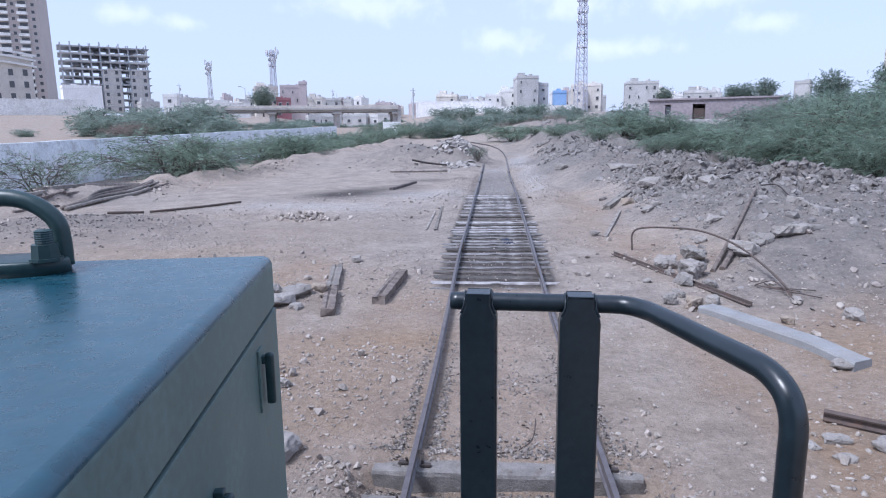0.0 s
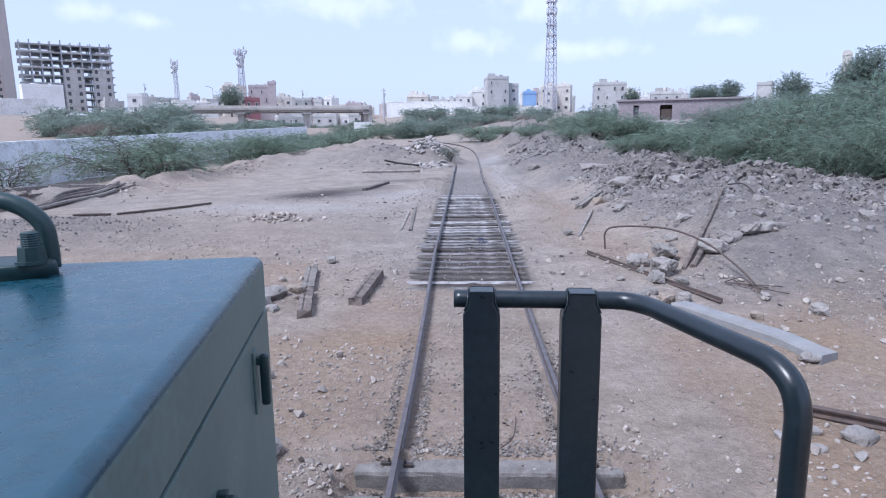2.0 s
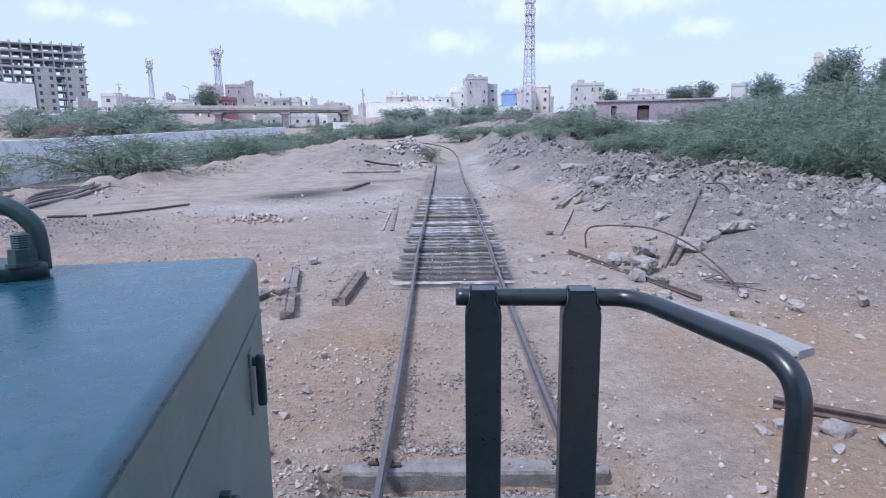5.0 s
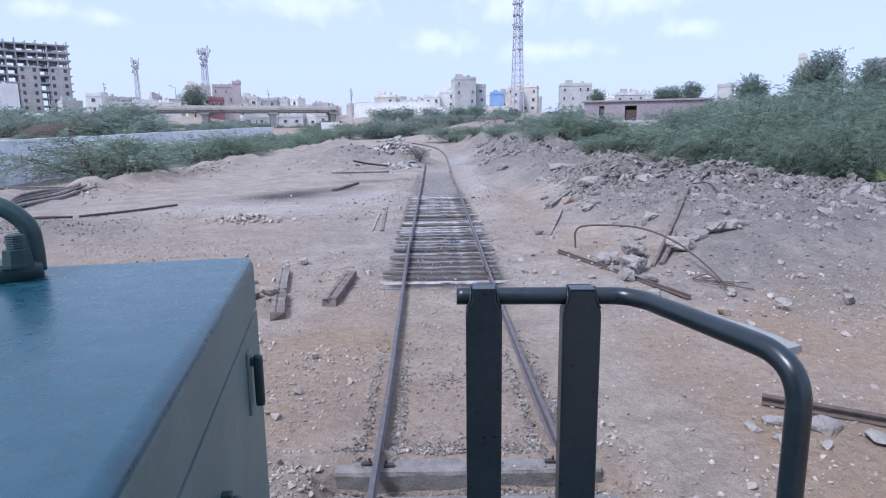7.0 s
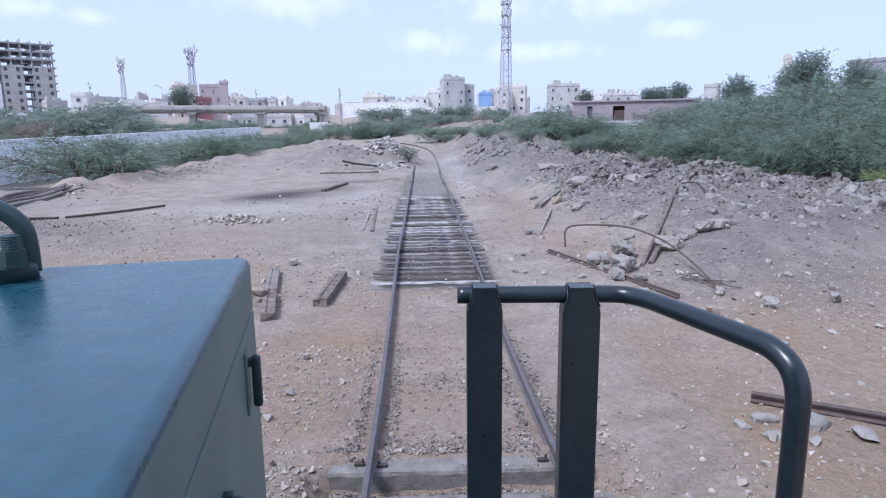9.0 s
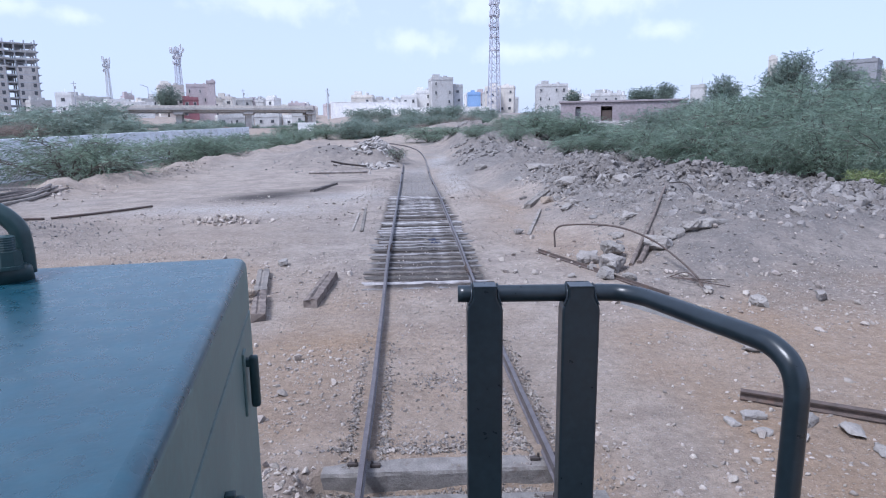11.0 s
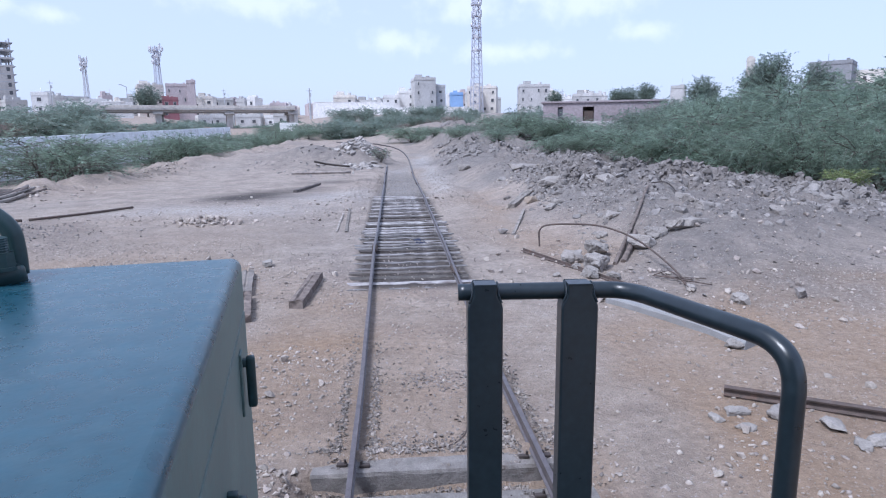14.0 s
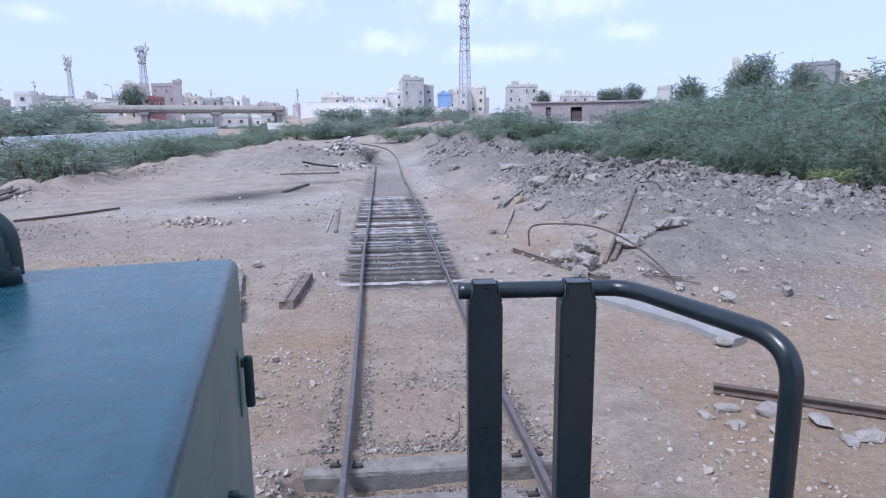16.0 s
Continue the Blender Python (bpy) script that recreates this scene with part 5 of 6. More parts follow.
def make_shed():
    a, b = Vector((19.6, 90.6, 0)), Vector((34.0, 86.0, 0))
    l = (b - a).length
    turn = math.degrees(math.atan2(b.y - a.y, b.x - a.x))
    z = 3.0
    sh = thing("brick_shed", "long low faded pink masonry shed with dark doorways", "shed", pose(a.x, a.y, z, 0, 0, turn))
    bm = bmesh.new()
    H = 3.6
    # front wall in piers between the two doorways
    cuts = [(0, 1.85), (2.5, 5.0), (6.4, l)]
    for u0, u1 in cuts:
        box(bm, u1 - u0, .3, H, pose((u0 + u1) / 2, .15, 0))
    box(bm, .65, .3, H - 3.1, pose(2.175, .15, 3.1))
    box(bm, 1.4, .3, H - 3.1, pose(5.7, .15, 3.1))
    box(bm, .3, 6, H, pose(.15, 3.302, 0))
    box(bm, .3, 6, H, pose(l - .15, 3.302, 0))
    box(bm, l, .3, H, pose(l / 2, 6.46, 0))
    part("wall", bm, M_PINK, sh)
    bm = bmesh.new()
    box(bm, l + .5, 7.0, .22, pose(l / 2, 3.3, H), .03)
    part("roof", bm, M_PINK, sh, "flat roof slab with a dark red edge")
    bm = bmesh.new()
    box(bm, 1.3, .08, 2.6, pose(5.7, .3, 0))
    d = part("door", bm, M_RUST, sh, "dark weathered door")
    bm = bmesh.new()
    box(bm, l + .2, .12, .6, pose(l / 2, -.08, .7), .03)
    part("plinth", bm, M_PLINTH, sh, "patchy whitewashed plinth")
    for u in (2.175,):
        bm = bmesh.new()
        box(bm, .62, .06, 2.7, pose(u, .2, .2))
        part("door", bm, M_DARKWIN, sh, "dark doorway")
    return sh


make_shed()


# ---- buildings ----
def building(name, label, az, d, w, top, material, depth=9.0, storey=3.1, bays=3, turn=0.0, windows=True, tank=False, base=None, category="house", parapet=True, wfrac=.42):
    x, y = polar(az, d)
    z = (gz(x, y) if base is None else base) - 1.0
    H = top - z
    b = thing(name, label, category, pose(x, y, z, 0, 0, -az + turn))
    bm = bmesh.new()
    box(bm, w, depth, H, pose(0, depth / 2, 0))
    part("wall", bm, material, b)
    bm = bmesh.new()
    if parapet:
        for sx in (-1, 1):
            box(bm, .25, depth, .8, pose(sx * (w / 2 - .1), depth / 2, H + .002))
        box(bm, w + .06, .25, .8, pose(0, .1, H + .002))
    box(bm, w + .25, depth + .25, .14, pose(0, depth / 2, H - .2))
    own = random.Random(int(az * 977 + d * 31 + w * 7))
    for _ in range(own.randint(2, 5)):
        box(bm, own.uniform(.5, 1.8), own.uniform(.5, 1.8), own.uniform(.5, 1.7), pose(own.uniform(-.42, .42) * w, depth * own.uniform(.15, .8), H - .06))
    for _ in range(own.randint(0, 2)):
        u, v = own.uniform(-.45, .45) * w, depth * own.uniform(.1, .5)
        bar(bm, (u, v, H - .1), (u, v, H + own.uniform(1.2, 3.2)), .05, 4)
    roof = part("roof", bm, material, b)
    if tank:
        bm = bmesh.new()
        bar(bm, (w * .2, depth * .4, H - .1), (w * .2, depth * .4, H + 1.7), .7, 12)
        part("water_tank", bm, M_GREYW, roof, "rooftop water tank")
        bm = bmesh.new()
        box(bm, min(2.6, w * .35), 3, 2.2, pose(-w * .22, depth * .5, H))
        part("stair_head", bm, material, roof)
    if windows:
        n = max(1, int(H / storey))
        for k in range(n):
            zz = H - (k + 1) * storey + 1.0
            if zz < 1:
                break
            for j in range(bays):
                u = -w / 2 + w * (j + .5) / bays
                if own.random() < .6:
                    opening_part(b, u + own.uniform(-.25, .25), zz + own.uniform(-.1, .1), min(w / bays * wfrac, 1.25) * own.uniform(.6, 1), own.uniform(.85, 1.25))
    return b


building("apartment_block", "weathered grey apartment block with few small windows", 3.35, 240, 8.0, 22.9, M_GREYW, 12, 3.2, 3, 8, category="apartment block", tank=True, wfrac=.3)
building("apartment_block", "darker grey annexe beside the apartment block", 4.74, 243, 3.6, 20.4, M_GREYW, 10, 3.2, 1, 8, category="apartment block")
building("blue_house", "bright blue painted house with one dark window", 6.18, 235, 4.6, 17.0, M_BLUEW, 7, 3.4, 1, 4)
building("apartment_block", "pale cream apartment block behind the mast", 8.4, 255, 11.5, 20.6, M_CREAM, 9, 3.2, 4, -6, tank=True, category="apartment block")
building("apartment_block", "grey apartment block with rooftop tanks", 13.11, 240, 11.2, 19.8, M_GREYW, 10, 3.1, 4, 6, tank=True, category="apartment block", wfrac=.3)
building("house", "cream flat-roofed house behind the bridge", -19.63, 235, 8.0, 19.4, M_CREAM, 9, 3.2, 3, 5, tank=True)
building("apartment_block", "faded pink apartment block with a tall stair tower", -17.7, 245, 7.0, 20.6, M_PINKPALE, 9, 3.2, 4, -4, wfrac=.3, category="apartment block")
building("stair_tower", "faded pink stair tower beside the apartment block", -16.6, 244, 2.6, 21.8, M_PINKPALE, 5, 3.2, 1, -4, windows=False, category="tower")
building("red_house", "small red painted house below the pink block", -18.25, 228, 4.9, 15.0, M_RED, 6, 3.0, 2, 0)
rnd = random.Random(23)
for az, d, w, top in [(-15.62, 260, 6.3, 17.2), (-14.17, 270, 8.4, 17.2), (-12.45, 280, 8.2, 16.4), (-10.3, 290, 9, 15.6), (-8.6, 300, 9, 15.2), (-3.89, 235, 7.8, 16.4), (-2.06, 240, 7.4, 14.8), (.31, 245, 6.1, 16.8), (1.68, 250, 6.6, 18.8), (15.77, 260, 6.5, 16.0), (17.68, 240, 10.2, 16.0), (25.1, 230, 4.6, 17.2)]:
    building("house", rnd.choice(["cream", "whitewashed", "grey cement"]) + " flat-roofed house on the skyline", az, d, w, top, rnd.choice([M_CREAM, M_WHITE, M_GREYW]), 8, 3.1, max(1, int(w / 3)), rnd.uniform(-12, 12), tank=rnd.random() < .5)
for az, d, w, top in [(-26.53, 250, 6.4, 16.2), (-25.2, 258, 8.8, 16.4), (-27.39, 240, 4.6, 16.6), (-23.6, 250, 7, 15.3), (-22.6, 240, 7, 14.0), (-15.04, 215, 8.8, 8.8), (-12.2, 220, 8, 9.2), (-9.8, 222, 8, 9.0), (-14.2, 200, 6, 8.5), (-9.4, 205, 5, 9.0)]:
    building("house", "low " + rnd.choice(["cream", "whitewashed", "grey cement"]) + " house beyond the scrub", az, d, w, top, rnd.choice([M_CREAM, M_WHITE, M_GREYW]), 7, 3.0, max(1, int(w / 2.8)), rnd.uniform(-15, 15), tank=rnd.random() < .4)
for i in range(26):
    az = -16.8 + 10.6 * rnd.random() if i < 15 else (-30.5 + 9 * rnd.random() if i < 21 else -6 + 7 * rnd.random())
    d = rnd.uniform(255, 320)
    building("house", rnd.choice(["cream", "whitewashed", "grey cement"]) + " flat-roofed house among the crowded roofs", az, d, rnd.uniform(3.5, 7.5), 12.2 + (d - 230) * .02 + rnd.uniform(0, 2.4), rnd.choice([M_CREAM, M_WHITE, M_GREYW, M_PINKPALE]), 8, 3.1, rnd.choice((1, 2, 3)), rnd.uniform(-15, 15), tank=rnd.random() < .4)
for i in range(46):
    az = (-6.2 + 7.8 * rnd.random()) if i > 33 else (1.6 + 8.6 * rnd.random()) if i < 16 else ((11.2 + 8 * rnd.random()) if i < 21 else (-24 + 14 * rnd.random()))
    d = rnd.uniform(248, 300)
    building("house", rnd.choice(["cream", "whitewashed", "grey cement", "faded pink"]) + " flat-roofed house wedged among its neighbours", az, d, rnd.uniform(2.6, 6.0), (16.2 if i < 21 else 13.6 if i < 34 else 13.6) + (d - 230) * .02 + rnd.uniform(0, 3.0), rnd.choice([M_CREAM, M_WHITE, M_GREYW, M_GREYW, M_PINKPALE]), 7, rnd.choice((2.9, 3.2)), rnd.choice((1, 2, 3)), rnd.uniform(-25, 25), tank=rnd.random() < .6, parapet=rnd.random() < .7, wfrac=rnd.choice((.3, .45, .6)))
building("house", "low cream house before the unfinished flats", -33.6, 245, 11.5, 19.4, M_LIME, 9, 3.4, 3, 6, wfrac=.25)
building("house", "square dark grey house with a pale framed upper window", 36.0, 200, 9.8, 20.0, M_DARKRENDER, 10, 3.4, 2, -8)
building("house", "pale house with a flat roof on the rise", 38.7, 210, 7.4, 18.0, M_CREAM, 9, 3.2, 2, 4)
building("stair_tower", "slim cream stair tower behind the tree", 30.5, 220, 2.4, 24.0, M_CREAM, 3, 3.2, 1, 0, windows=False, category="tower")


def far_wall(name, label, az0, az1, d, top, material):
    """A straight boundary wall with piers between two bearings."""
    a, b = Vector((*polar(az0, d), 0)), Vector((*polar(az1, d), 0))
    l = (b - a).length
    z = min(gz(a.x, a.y), gz(b.x, b.y)) - 3
    w = thing(name, label, "wall", pose(a.x, a.y, z, 0, 0, math.degrees(math.atan2(b.y - a.y, b.x - a.x))), kind="structure")
    bm = bmesh.new()
    box(bm, l, .3, top - z, pose(l / 2, 0, 0), .03)
    box(bm, l, .42, .15, pose(l / 2, 0, top - z + .003), .03)
    part("panel", bm, material, w)
    for k in range(int(l / 6) + 1):
        bm = bmesh.new()
        box(bm, .5, .45, top - z + .3, pose(min(k * 6.0, l), 0, 0), .03)
        part("pier", bm, material, w)


far_wall("wall_white", "long whitewashed boundary wall below the houses", -6.6, 0.1, 205, 13.0, M_LIME)
far_wall("wall_white_low", "lower whitewashed wall running on past the mast", -1.2, 7.45, 215, 11.6, M_WHITE)
far_wall("wall_west", "pale boundary wall beyond the scrub", -25.9, -21.1, 190, 12.0, M_WHITE)
far_wall("wall_grey", "grey boundary wall before the tall flats", -41.5, -33.4, 200, 13.0, M_WHITE)


def make_skeleton():
    """A block of flats under construction: slabs and columns, part filled in."""
    x, y = polar(-31.8, 268)
    z = gz(x, y) - 1
    w, dep, fl = 30.0, 16.0, 2.65
    n = int((35.7 - z) / fl)
    z = 35.7 - n * fl
    s = thing("unfinished_flats", "unfinished concrete apartment block, bare frame above filled floors", "building site", pose(x, y, z, 0, 0, 31.4 + 4))
    for k in range(1, n + 1):
        bm = bmesh.new()
        box(bm, w, dep, .22, pose(0, dep / 2, k * fl - .22), .02)
        box(bm, w * .96, .3, .3, pose(0, .6, k * fl - .53))
        part("floor_slab", bm, M_SKEL, s, "bare concrete floor slab")
    rnd = random.Random(3)
    for i in range(10):
        for j in range(3):
            bm = bmesh.new()
            u = -w / 2 + 1 + (w - 2) * i / 9
            hh = n * fl + (.7 + rnd.uniform(0, 1.1))
            box(bm, .45, .45, hh, pose(u, .8 + j * (dep - 1.6) / 2, 0))
            part("column", bm, M_SKEL, s)
    for k in range(2, n):
        for i in range(9):
            if rnd.random() < (.5 if k < n - 2 else .25):
                bm = bmesh.new()
                ww = (w - 2) / 9 - .5
                box(bm, ww * rnd.choice((.5, .96)), .2, fl - .68, pose(-w / 2 + 1 + (w - 2) * (i + .5) / 9, rnd.choice((4.5, 8.0, 11.5)), k * fl + .002))
                part("partition", bm, M_SKEL, s, "bare block partition wall")
    for u0, u1, k1, cols in [(-1.4, 4.6, n - 3, (.18, .78)), (7.9, 13.9, n - 3, (.16, .8)), (-14.6, -9.2, n - 5, (.3, .7)), (-7.8, -3.8, n - 7, (.5,))]:
        bm = bmesh.new()
        box(bm, u1 - u0, .3, k1 * fl - .36, pose((u0 + u1) / 2, .25, 0))
        f = part("infill_wall", bm, M_BLOCK, s, "beige block infill wall")
        for k in range(max(0, k1 - 6), k1):
            for c in cols:
                opening_part(s, u0 + (u1 - u0) * c, k * fl + .9, 1.1, 1.3, .08, M_BLOCK)
    for k in range(n - 3, n):
        for u0, u1 in ((-14.8, -3.0), (-1.0, 6.4), (8.0, 14.8)):
            bm = bmesh.new()
            box(bm, (u1 - u0) * rnd.uniform(.6, 1), .15, .55, pose((u0 + u1) / 2, -.12, k * fl - .3))
            part("edge_band", bm, M_GREYW, s, "pale slab edge band")


make_skeleton()


def make_tall_flats():
    x, y = polar(-38.95, 372)
    z = gz(x, y) - 1
    w, H = 40.0, 78.0 - z
    t = thing("tower_flats", "tall tan apartment tower with white balconies", "apartment tower", pose(x, y, z, 0, 0, 38.5 - 14))
    bm = bmesh.new()
    box(bm, w, 22, H, pose(0, 11, 0))
    part("wall", bm, M_TAN, t)
    for k in range(3, int(H / 3.3)):
        zz = k * 3.3
        for u, bw in ((w / 2 - 6.4, 4.2), (w / 2 - 14.6, 5.0)):
            bm = bmesh.new()
            box(bm, bw, 1.6, 1.15, pose(u, -.8, zz), .03)
            box(bm, bw + .3, 1.8, .2, pose(u, -.85, zz - .2))
            part("balcony", bm, M_WHITE, t, "white balcony front")
        for u in (w / 2 - 2.0, w / 2 - 10.3, w / 2 - 19):
            opening_part(t, u, zz + .6, 1.4, 1.4)
        opening_part(t, w / 2 - 6.4, zz + 1.15, 3.4, 1.6)
        opening_part(t, w / 2 - 14.6, zz + 1.15, 4.2, 1.6)
    x, y = polar(-39.0, 330)
    z = gz(x, y) - 1
    t = thing("white_hall", "pale three-storey building with a curved white parapet", "building", pose(x, y, z, 0, 0, 39.0))
    bm = bmesh.new()
    box(bm, 26, 12, 37.6 - z, pose(0, 6, 0))
    part("wall", bm, M_CREAM, t)
    for k, zz in enumerate((39.2, 37.2, 34.6)):
        bm = bmesh.new()
        for i in range(12):
            u = -13.5 + 27 * i / 11
            box(bm, 2.5, 1.0, .8, pose(u, -.5 - .8 * math.sin(math.pi * i / 11), zz - z + .9 - 2.4 * (i / 11) ** 2, 0, 3.5 + 8 * (i / 11), 0))
        part("cornice", bm, M_WHITE, t, "white curved cornice")
    for k in range(3):
        for i in range(5):
            opening_part(t, -10.5 + 5.2 * i, 34.5 - z - 5 * (k + 1), 1.8, 2.6)


make_tall_flats()


# ---- masts and poles ----
def mast(name, label, az, d, base_w, top_w, top, sections, material, dishes, seed, solid=.09):
    x, y = polar(az, d)
    z = gz(x, y) - 1
    H = top - z
    t = thing(name, label, "lattice mast", pose(x, y, z, 0, 0, -az + 20))
    wid = lambda u: base_w + (top_w - base_w) * u
    corner = lambda u, k: Vector((((-1, 1, 1, -1)[k]) * wid(u) / 2, ((-1, -1, 1, 1)[k]) * wid(u) / 2, H * u))
    for k in range(4):
        bm = bmesh.new()
        bar(bm, corner(0, k), corner(1, k), solid * 2.4, 6)
        part("leg", bm, material, t)
    bm = bmesh.new()
    for i in range(sections):
        u0, u1 = i / sections, (i + 1) / sections
        for k in range(4):
            bar(bm, corner(u1, k), corner(u1, (k + 1) % 4), solid, 4)
            bar(bm, corner(u0, k), corner(u1, (k + 1) % 4), solid * .8, 4)
            bar(bm, corner(u0, (k + 1) % 4), corner(u1, k), solid * .8, 4)
    part("lattice", bm, material, t, "crossed steel bracing")
    rnd = random.Random(seed)
    for u, n, r in dishes:
        bm = bmesh.new()
        for k in range(4):
            a = corner(u, k) * 1.0
            b = corner(u, (k + 1) % 4)
            bar(bm, a, b, solid, 4)
        box(bm, wid(u) + .5, wid(u) + .5, .12, pose(0, 0, H * u - .3))
        part("platform", bm, material, t)
        for i in range(n):
            an = 360 * i / n + rnd.uniform(-15, 15)
            rr = wid(u) / 2 + r
            c = Vector((math.cos(radians(an)) * rr, math.sin(radians(an)) * rr, H * u + rnd.uniform(-.8, .8)))
            bm = bmesh.new()
            if i % 3 == 2:
                bar(bm, c, c + Vector((math.cos(radians(an)), math.sin(radians(an)), 0)) * .35, .75, 12, .6)
                part("dish", bm, M_STEELP, t, "round microwave dish")
            else:
                box(bm, .4, .25, 2.0, Matrix.Translation(c) @ pose(0, 0, 0, 0, 0, an + 90), .04)
                bar(bm, c * 1.0, Vector((c.x * .6, c.y * .6, c.z + .5)), .06, 4)
                part("antenna", bm, M_STEELP, t, "grey panel antenna")
    return t


mast("lattice_mast", "tall grey lattice telecom mast with panel antennas", 7.95, 238, 3.9, 1.2, 66, 24, M_STEELD, [(.42, 3, .5), (.5, 3, .5), (.56, 4, .6), (.63, 6, .7), (.70, 6, .8), (.8, 6, .8), (.92, 6, .8)], 1, .075)
mast("lattice_mast", "lattice telecom mast crowded with antennas", -19.0, 258, 2.6, 1.3, 35.2, 12, M_STEELD, [(.78, 4, .6), (.88, 7, 1.1), (.95, 9, 1.6)], 2, .06)
mast("lattice_mast", "slim pale lattice mast with antennas at its head", -24.2, 262, 1.7, .8, 30.6, 11, M_STEELP, [(.85, 5, .5), (.93, 7, .8)], 3, .05)


def pole(label, az, d, top, r=.14, arm=0.0):
    x, y = polar(az, d)
    z = gz(x, y)
    p = thing("utility_pole", label, "pole", pose(x, y, z, 0, 0, -az), "skyline poles")
    bm = bmesh.new()
    bar(bm, (0, 0, -.3), (0, 0, top - z), r, 7, r * .7)
    part("shaft", bm, M_SKEL, p)
    bm = bmesh.new()
    if arm:
        bar(bm, (0, 0, top - z - .1), (-arm, 0, top - z + .5), .1, 5)
        box(bm, .9, .3, .18, pose(-arm - .3, 0, top - z + .45))
        part("lamp_head", bm, M_SKEL, p)
    else:
        box(bm, 1.6, .14, .14, pose(0, 0, top - z - .8))
        box(bm, .5, .4, .9, pose(.3, -.2, top - z - 2.4))
        part("crossarm", bm, M_SKEL, p)


pole("dark concrete utility pole beside the white wall", -6.9, 200, 17.0, .3)
pole("slim utility pole above the houses", -14.0, 255, 20.5)
pole("street lamp above the far wall", -21.4, 230, 19.0, .12, 1.4)
pole("slim utility pole above the houses", -26.6, 240, 21.0)
pole("slim utility pole beside the grey flats", 15.5, 225, 17.5)


# ---- the locomotive ----
LOCO_TURN = 9.02
loco = thing("locomotive", "teal painted diesel locomotive nose with black handrails", "locomotive", pose(0, 0, 0, 0, 0, LOCO_TURN))


def make_loco():
    bm = bmesh.new()
    box(bm, 1.796, 3.006, 1.521, pose(0, 11.105, .7), .006)
    hood = part("hood_body", bm, M_LOCO_SIDE_BOUNCE, loco, "grey-green hood side toned for ground bounce, with a panel seam")
    # lid: softly crowned top with rounded edges
    bm = bmesh.new()
    box(bm, 1.80, 3.01, .21, pose(0, 11.105, 2.242))
    tops = [e for e in bm.edges if all(v.co.z > 2.4 for v in e.verts)] + [e for e in bm.edges if abs(e.verts[0].co.z - e.verts[1].co.z) > .1]
    bmesh.ops.bevel(bm, geom=tops, offset=.040, segments=6, affect="EDGES", profile=.5)
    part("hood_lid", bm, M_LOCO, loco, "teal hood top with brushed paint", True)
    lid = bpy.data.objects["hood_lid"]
    lid.data.materials.append(M_LOCO_SIDE_BOUNCE)
    # upright lid faces take the side colour that holds the ground bounce
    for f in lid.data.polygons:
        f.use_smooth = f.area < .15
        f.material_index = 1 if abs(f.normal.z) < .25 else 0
    bm = bmesh.new()
    box(bm, 1.77, 2.98, .04, pose(0, 11.105, 2.212))
    part("seam", bm, M_DARKIRON, hood, "dark seam below the hood top")
    # lifting eye with its bolted foot
    bm = bmesh.new()
    bmesh.ops.create_cone(bm, cap_ends=True, segments=40, radius1=1, radius2=.97, depth=1, matrix=Matrix.Translation((-.027, 12.38, 2.478)) @ Matrix.Diagonal((.215, .115, .058, 1)))
    bmesh.ops.bevel(bm, geom=[e for e in bm.edges if all(v.co.z > 2.49 for v in e.verts)], offset=.012, segments=3, affect="EDGES", profile=.5)
    eye = part("lifting_eye_foot", bm, M_LOCO_DARK, loco, "bolted dark green foot plate", True)
    bm = bmesh.new()
    tube(bm, curve_pts([(.15, 12.42, 2.47), (.15, 12.42, 2.56), (.135, 12.42, 2.64), (.062, 12.42, 2.705), (-.043, 12.42, 2.73), (-.153, 12.42, 2.705), (-.223, 12.42, 2.64), (-.238, 12.42, 2.56), (-.238, 12.42, 2.47)], 6), .033, 14)
    part("lifting_eye", bm, M_LOCO_DARK, eye, "thick bent dark green bar", True)
    for x in (.132, -.14):
        bm = bmesh.new()
        bar(bm, (x, 12.33, 2.506), (x, 12.33, 2.566), .05, 8, .045)
        bar(bm, (x, 12.33, 2.504), (x, 12.33, 2.516), .056, 14)
        part("nut", bm, M_LOCO_DARK, eye, "rounded painted nut")
        # stud with its thread, turned in one piece
        bm = bmesh.new()
        rings = []
        for k in range(15):
            r = .029 + (.0018 if k % 2 else 0) - (.006 if k == 14 else 0)
            rings.append([bm.verts.new((x + r * math.cos(a * math.pi / 7), 12.33 + r * math.sin(a * math.pi / 7), 2.56 + .0042 * k)) for a in range(14)])
        for p, q in zip(rings, rings[1:]):
            for a in range(14):
                bm.faces.new((p[a], p[(a + 1) % 14], q[(a + 1) % 14], q[a]))
        bm.faces.new(rings[-1])
        part("stud", bm, M_LOCO_DARK, eye, "threaded stud end")
    # side catches
    for y, z, h in ((12.24, 1.945, .2), (11.58, 1.9, .07)):
        bm = bmesh.new()
        box(bm, .034, .036, h, pose(.934, y, z), .012)
        box(bm, .03, .03, .03, pose(.912, y, z + h * .8), .004)
        catch = part("catch", bm, M_LOCO_DARK, loco, "dark green door catch", True)
        bm = bmesh.new()
        box(bm, .01, .075, h * 1.2, pose(.902, y - .01, z - .02), .004)
        part("catch_plate", bm, M_LOCO_SIDE_BOUNCE, catch, "painted backing plate")
    # handrail
    bm = bmesh.new()
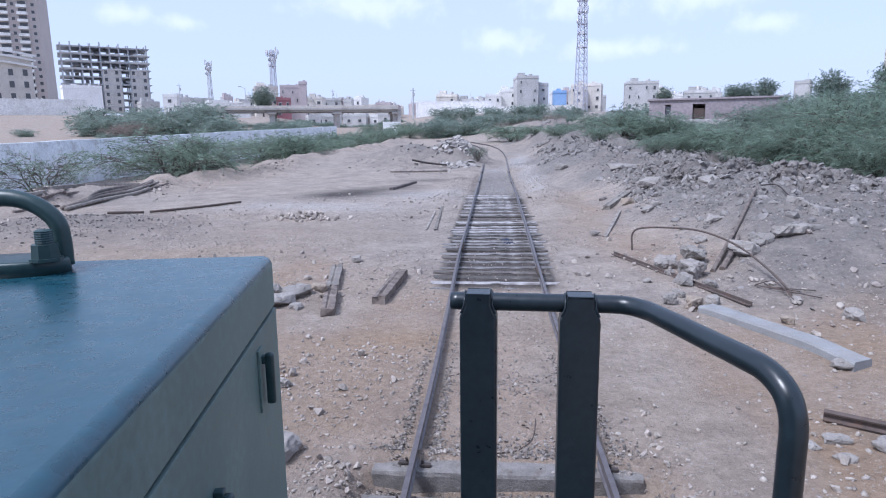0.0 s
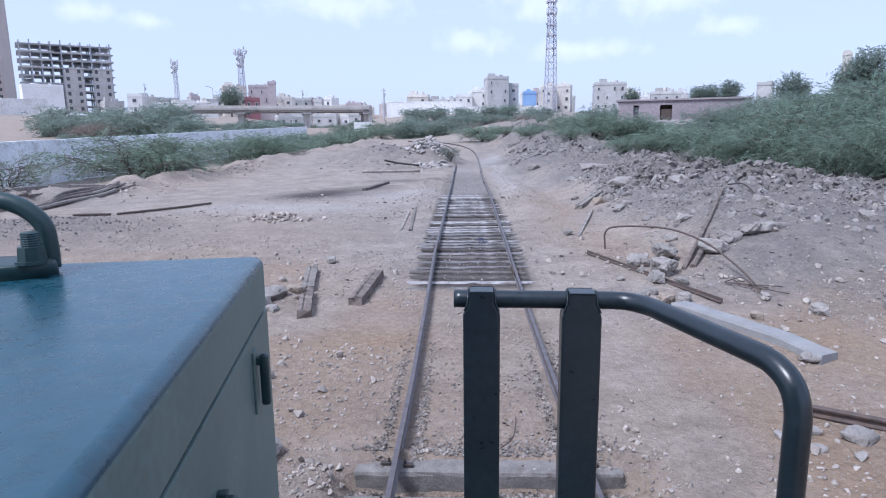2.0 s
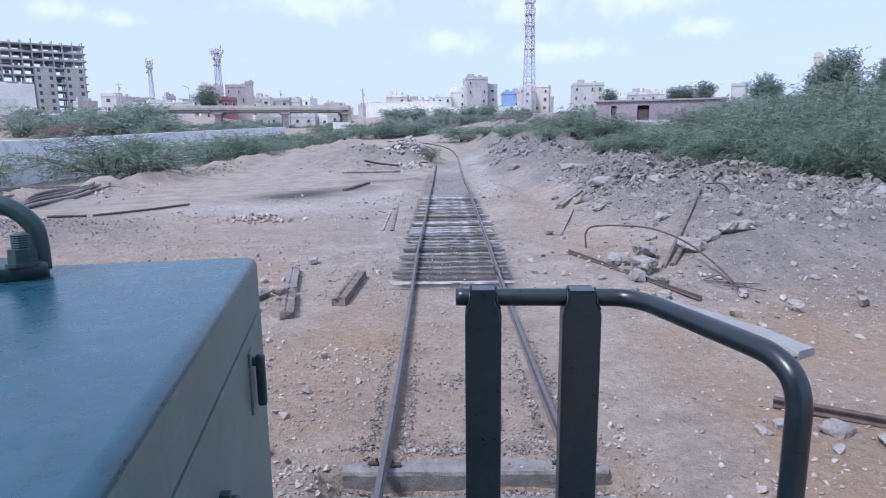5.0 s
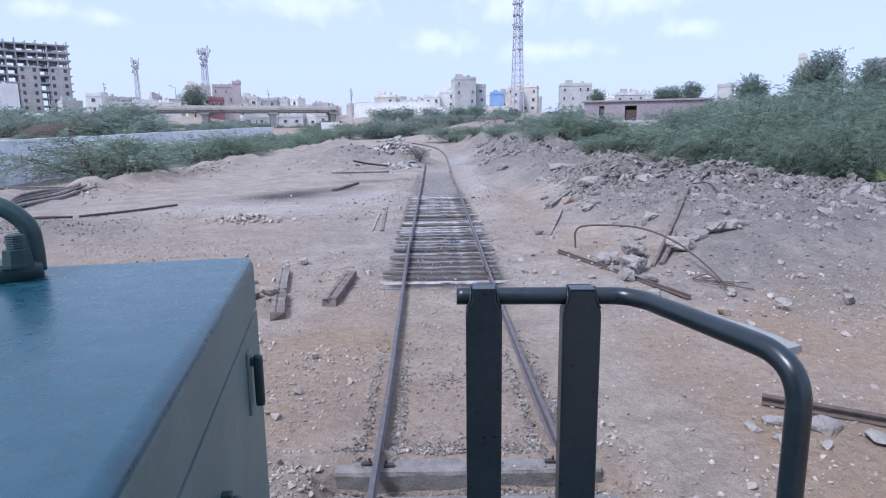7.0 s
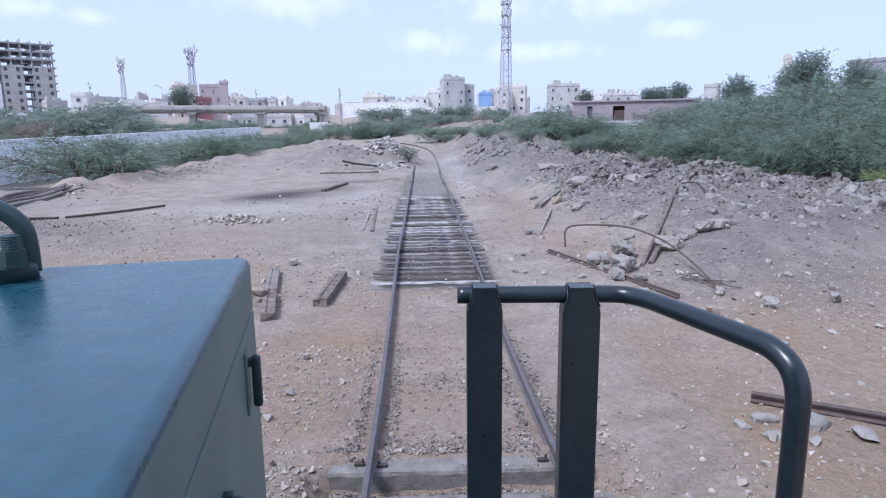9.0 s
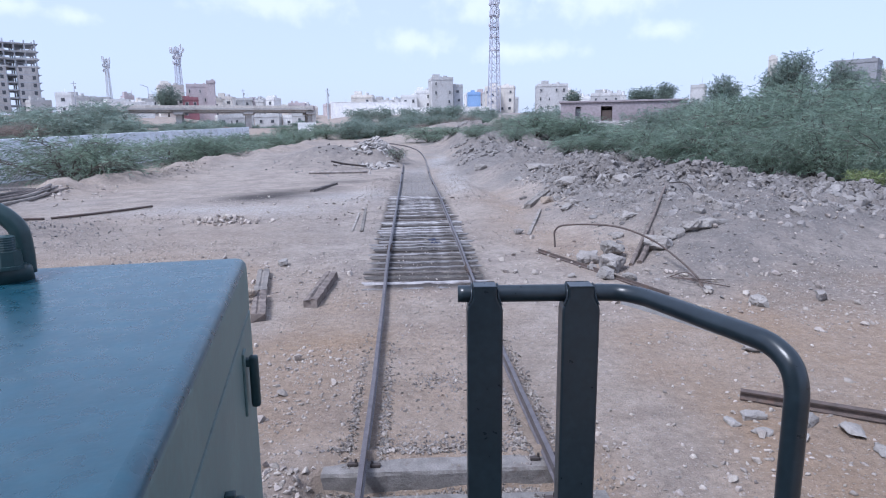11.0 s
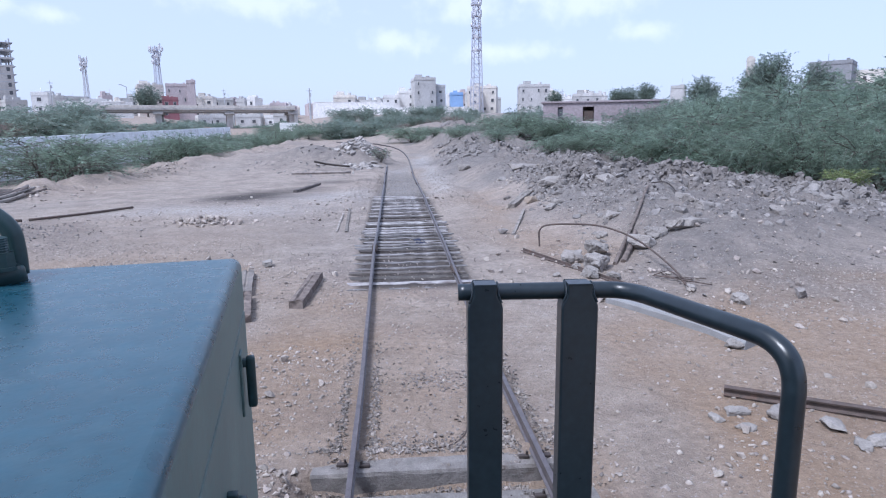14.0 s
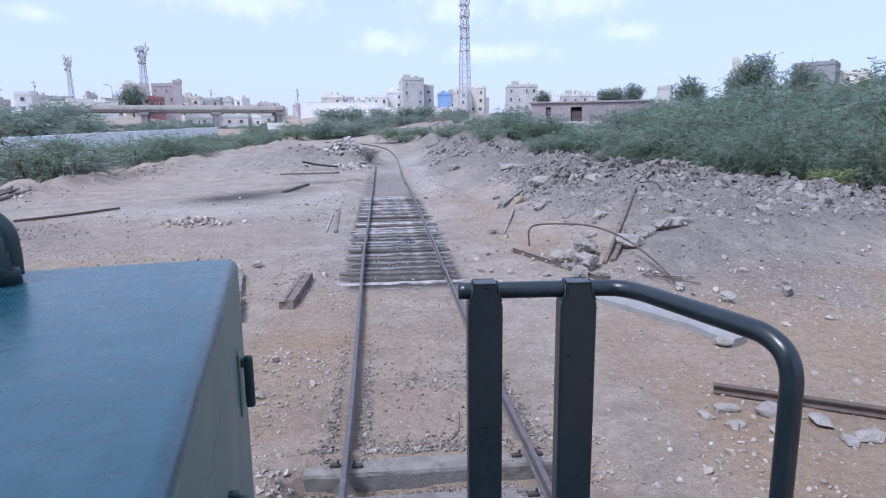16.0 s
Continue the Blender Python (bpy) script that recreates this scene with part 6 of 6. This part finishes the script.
    tube(bm, curve_pts([(x + .015, y, z) for x, y, z in ((1.548, 11.6, 2.5), (1.66, 11.575, 2.5), (1.80, 11.545, 2.5), (1.938, 11.514, 2.5), (2.0, 11.49, 2.5), (2.033, 11.435, 2.5), (2.046, 11.37, 2.5), (2.057, 11.3, 2.5), (2.072, 11.2, 2.5), (2.088, 11.095, 2.5), (2.098, 11.03, 2.496), (2.105, 10.982, 2.472), (2.109, 10.96, 2.425), (2.109, 10.957, 2.35), (2.109, 10.957, 2.2), (2.109, 10.957, 1.9), (2.109, 10.957, 1.5))], 6), .0245, 16)
    rail = part("handrail", bm, M_BLACK, loco, "black glossy bent pipe handrail", True)
    for x, y, w in ((1.637, 11.585, .101), (1.897, 11.52, .106)):
        # box-section post with chamfered shoulders, closed over the pipe
        at = pose(x, y, 1.5, 0, 0, -12)
        bm = bmesh.new()
        h = w / 2
        outline = [(-h, 0), (h, 0), (h, .955), (h * .97, .966), (h * .70, .996), (h * .68, 1.021), (h * .62, 1.027), (-h * .62, 1.027), (-h * .68, 1.021), (-h * .70, .996), (-h * .97, .966), (-h, .955)]
        face = bm.faces.new([bm.verts.new(at @ Vector((u, -.033, v))) for u, v in outline])
        back = bmesh.ops.extrude_face_region(bm, geom=[face])
        shift = (at.to_3x3() @ Vector((0, .066, 0)))
        bmesh.ops.translate(bm, vec=shift, verts=[g for g in back["geom"] if isinstance(g, bmesh.types.BMVert)])
        bmesh.ops.recalc_face_normals(bm, faces=bm.faces[:])
        bmesh.ops.bevel(bm, geom=[e for e in bm.edges if e.calc_length() > .01 and abs((e.verts[0].co - e.verts[1].co).dot(shift.normalized())) < .01], offset=.007, segments=3, affect="EDGES", profile=.5)
        post = part("post", bm, M_BLACK, rail, "flat black handrail post")
        for sx in (-1, 1):
            # lumpy weld along the shoulder and up over the pipe
            bm = bmesh.new()
            run = [(sx * h * .93, -.031, .974), (sx * h * .84, -.030, .984), (sx * (h * .73 + .001), -.029, .998), (sx * (h * .71 + .001), -.020, 1.016), (sx * (h * .7 + .001), .0, 1.026), (sx * (h * .7 + .001), .022, 1.018)]
            tube(bm, [at @ (v + Vector((0, 0, .0025 * math.sin(3.1 * i)))) for i, v in enumerate(curve_pts(run, 4))], .0026, 7)
            part("weld", bm, M_BLACK, post, "rough weld beads round the pipe", True)
    # cab behind the hood: front wall with two windows, side walls and a roof
    # stays out of view; added so that it shades the near hood top
    bm = bmesh.new()
    for x, w in ((-1.47, .06), (-.45, .3), (.45, .3), (1.47, .06)):
        box(bm, w, .06, .8, pose(x, 9.53, 2.9))
    box(bm, 3.0, .06, 1.4, pose(0, 9.53, 1.5))
    box(bm, 3.0, .06, .5, pose(0, 9.53, 3.7))
    box(bm, .54, .06, .8, pose(0, 9.53, 2.9))
    for sx in (-1, 1):
        box(bm, .06, 2.3, 2.7, pose(sx * 1.47, 8.345, 1.5))
    box(bm, 3.0, .06, 2.7, pose(0, 7.16, 1.5))
    cab = part("cab_wall", bm, M_LOCO, loco, "teal cab wall behind the hood")
    bm = bmesh.new()
    box(bm, 3.12, 2.6, .12, pose(0, 8.4, 4.203), .04)
    part("cab_roof", bm, M_LOCO, loco, "flat teal cab roof")
    for sx in (-1, 1):
        bm = bmesh.new()
        box(bm, .84, .02, .79, pose(sx * 1.02, 9.53, 2.905))
        part("cab_window", bm, M_DARKWIN, cab, "dark cab window")
    bm = bmesh.new()
    box(bm, 2.9, 2.6, .09, pose(0, 8.35, 1.405))
    part("cab_floor", bm, M_DARKIRON, loco)
    bm = bmesh.new()
    box(bm, 4.24, 1.45, .09, pose(0, 11.0, 1.41), .01)
    part("footplate", bm, M_LOCO_DARK, loco)
    bm = bmesh.new()
    box(bm, 1.7, 5.3, 1.58, pose(0, 9.9, -.19), .03)
    box(bm, 4.0, 1.3, .6, pose(0, 10.95, .8), .03)
    part("underframe", bm, M_DARKIRON, loco)


make_loco()
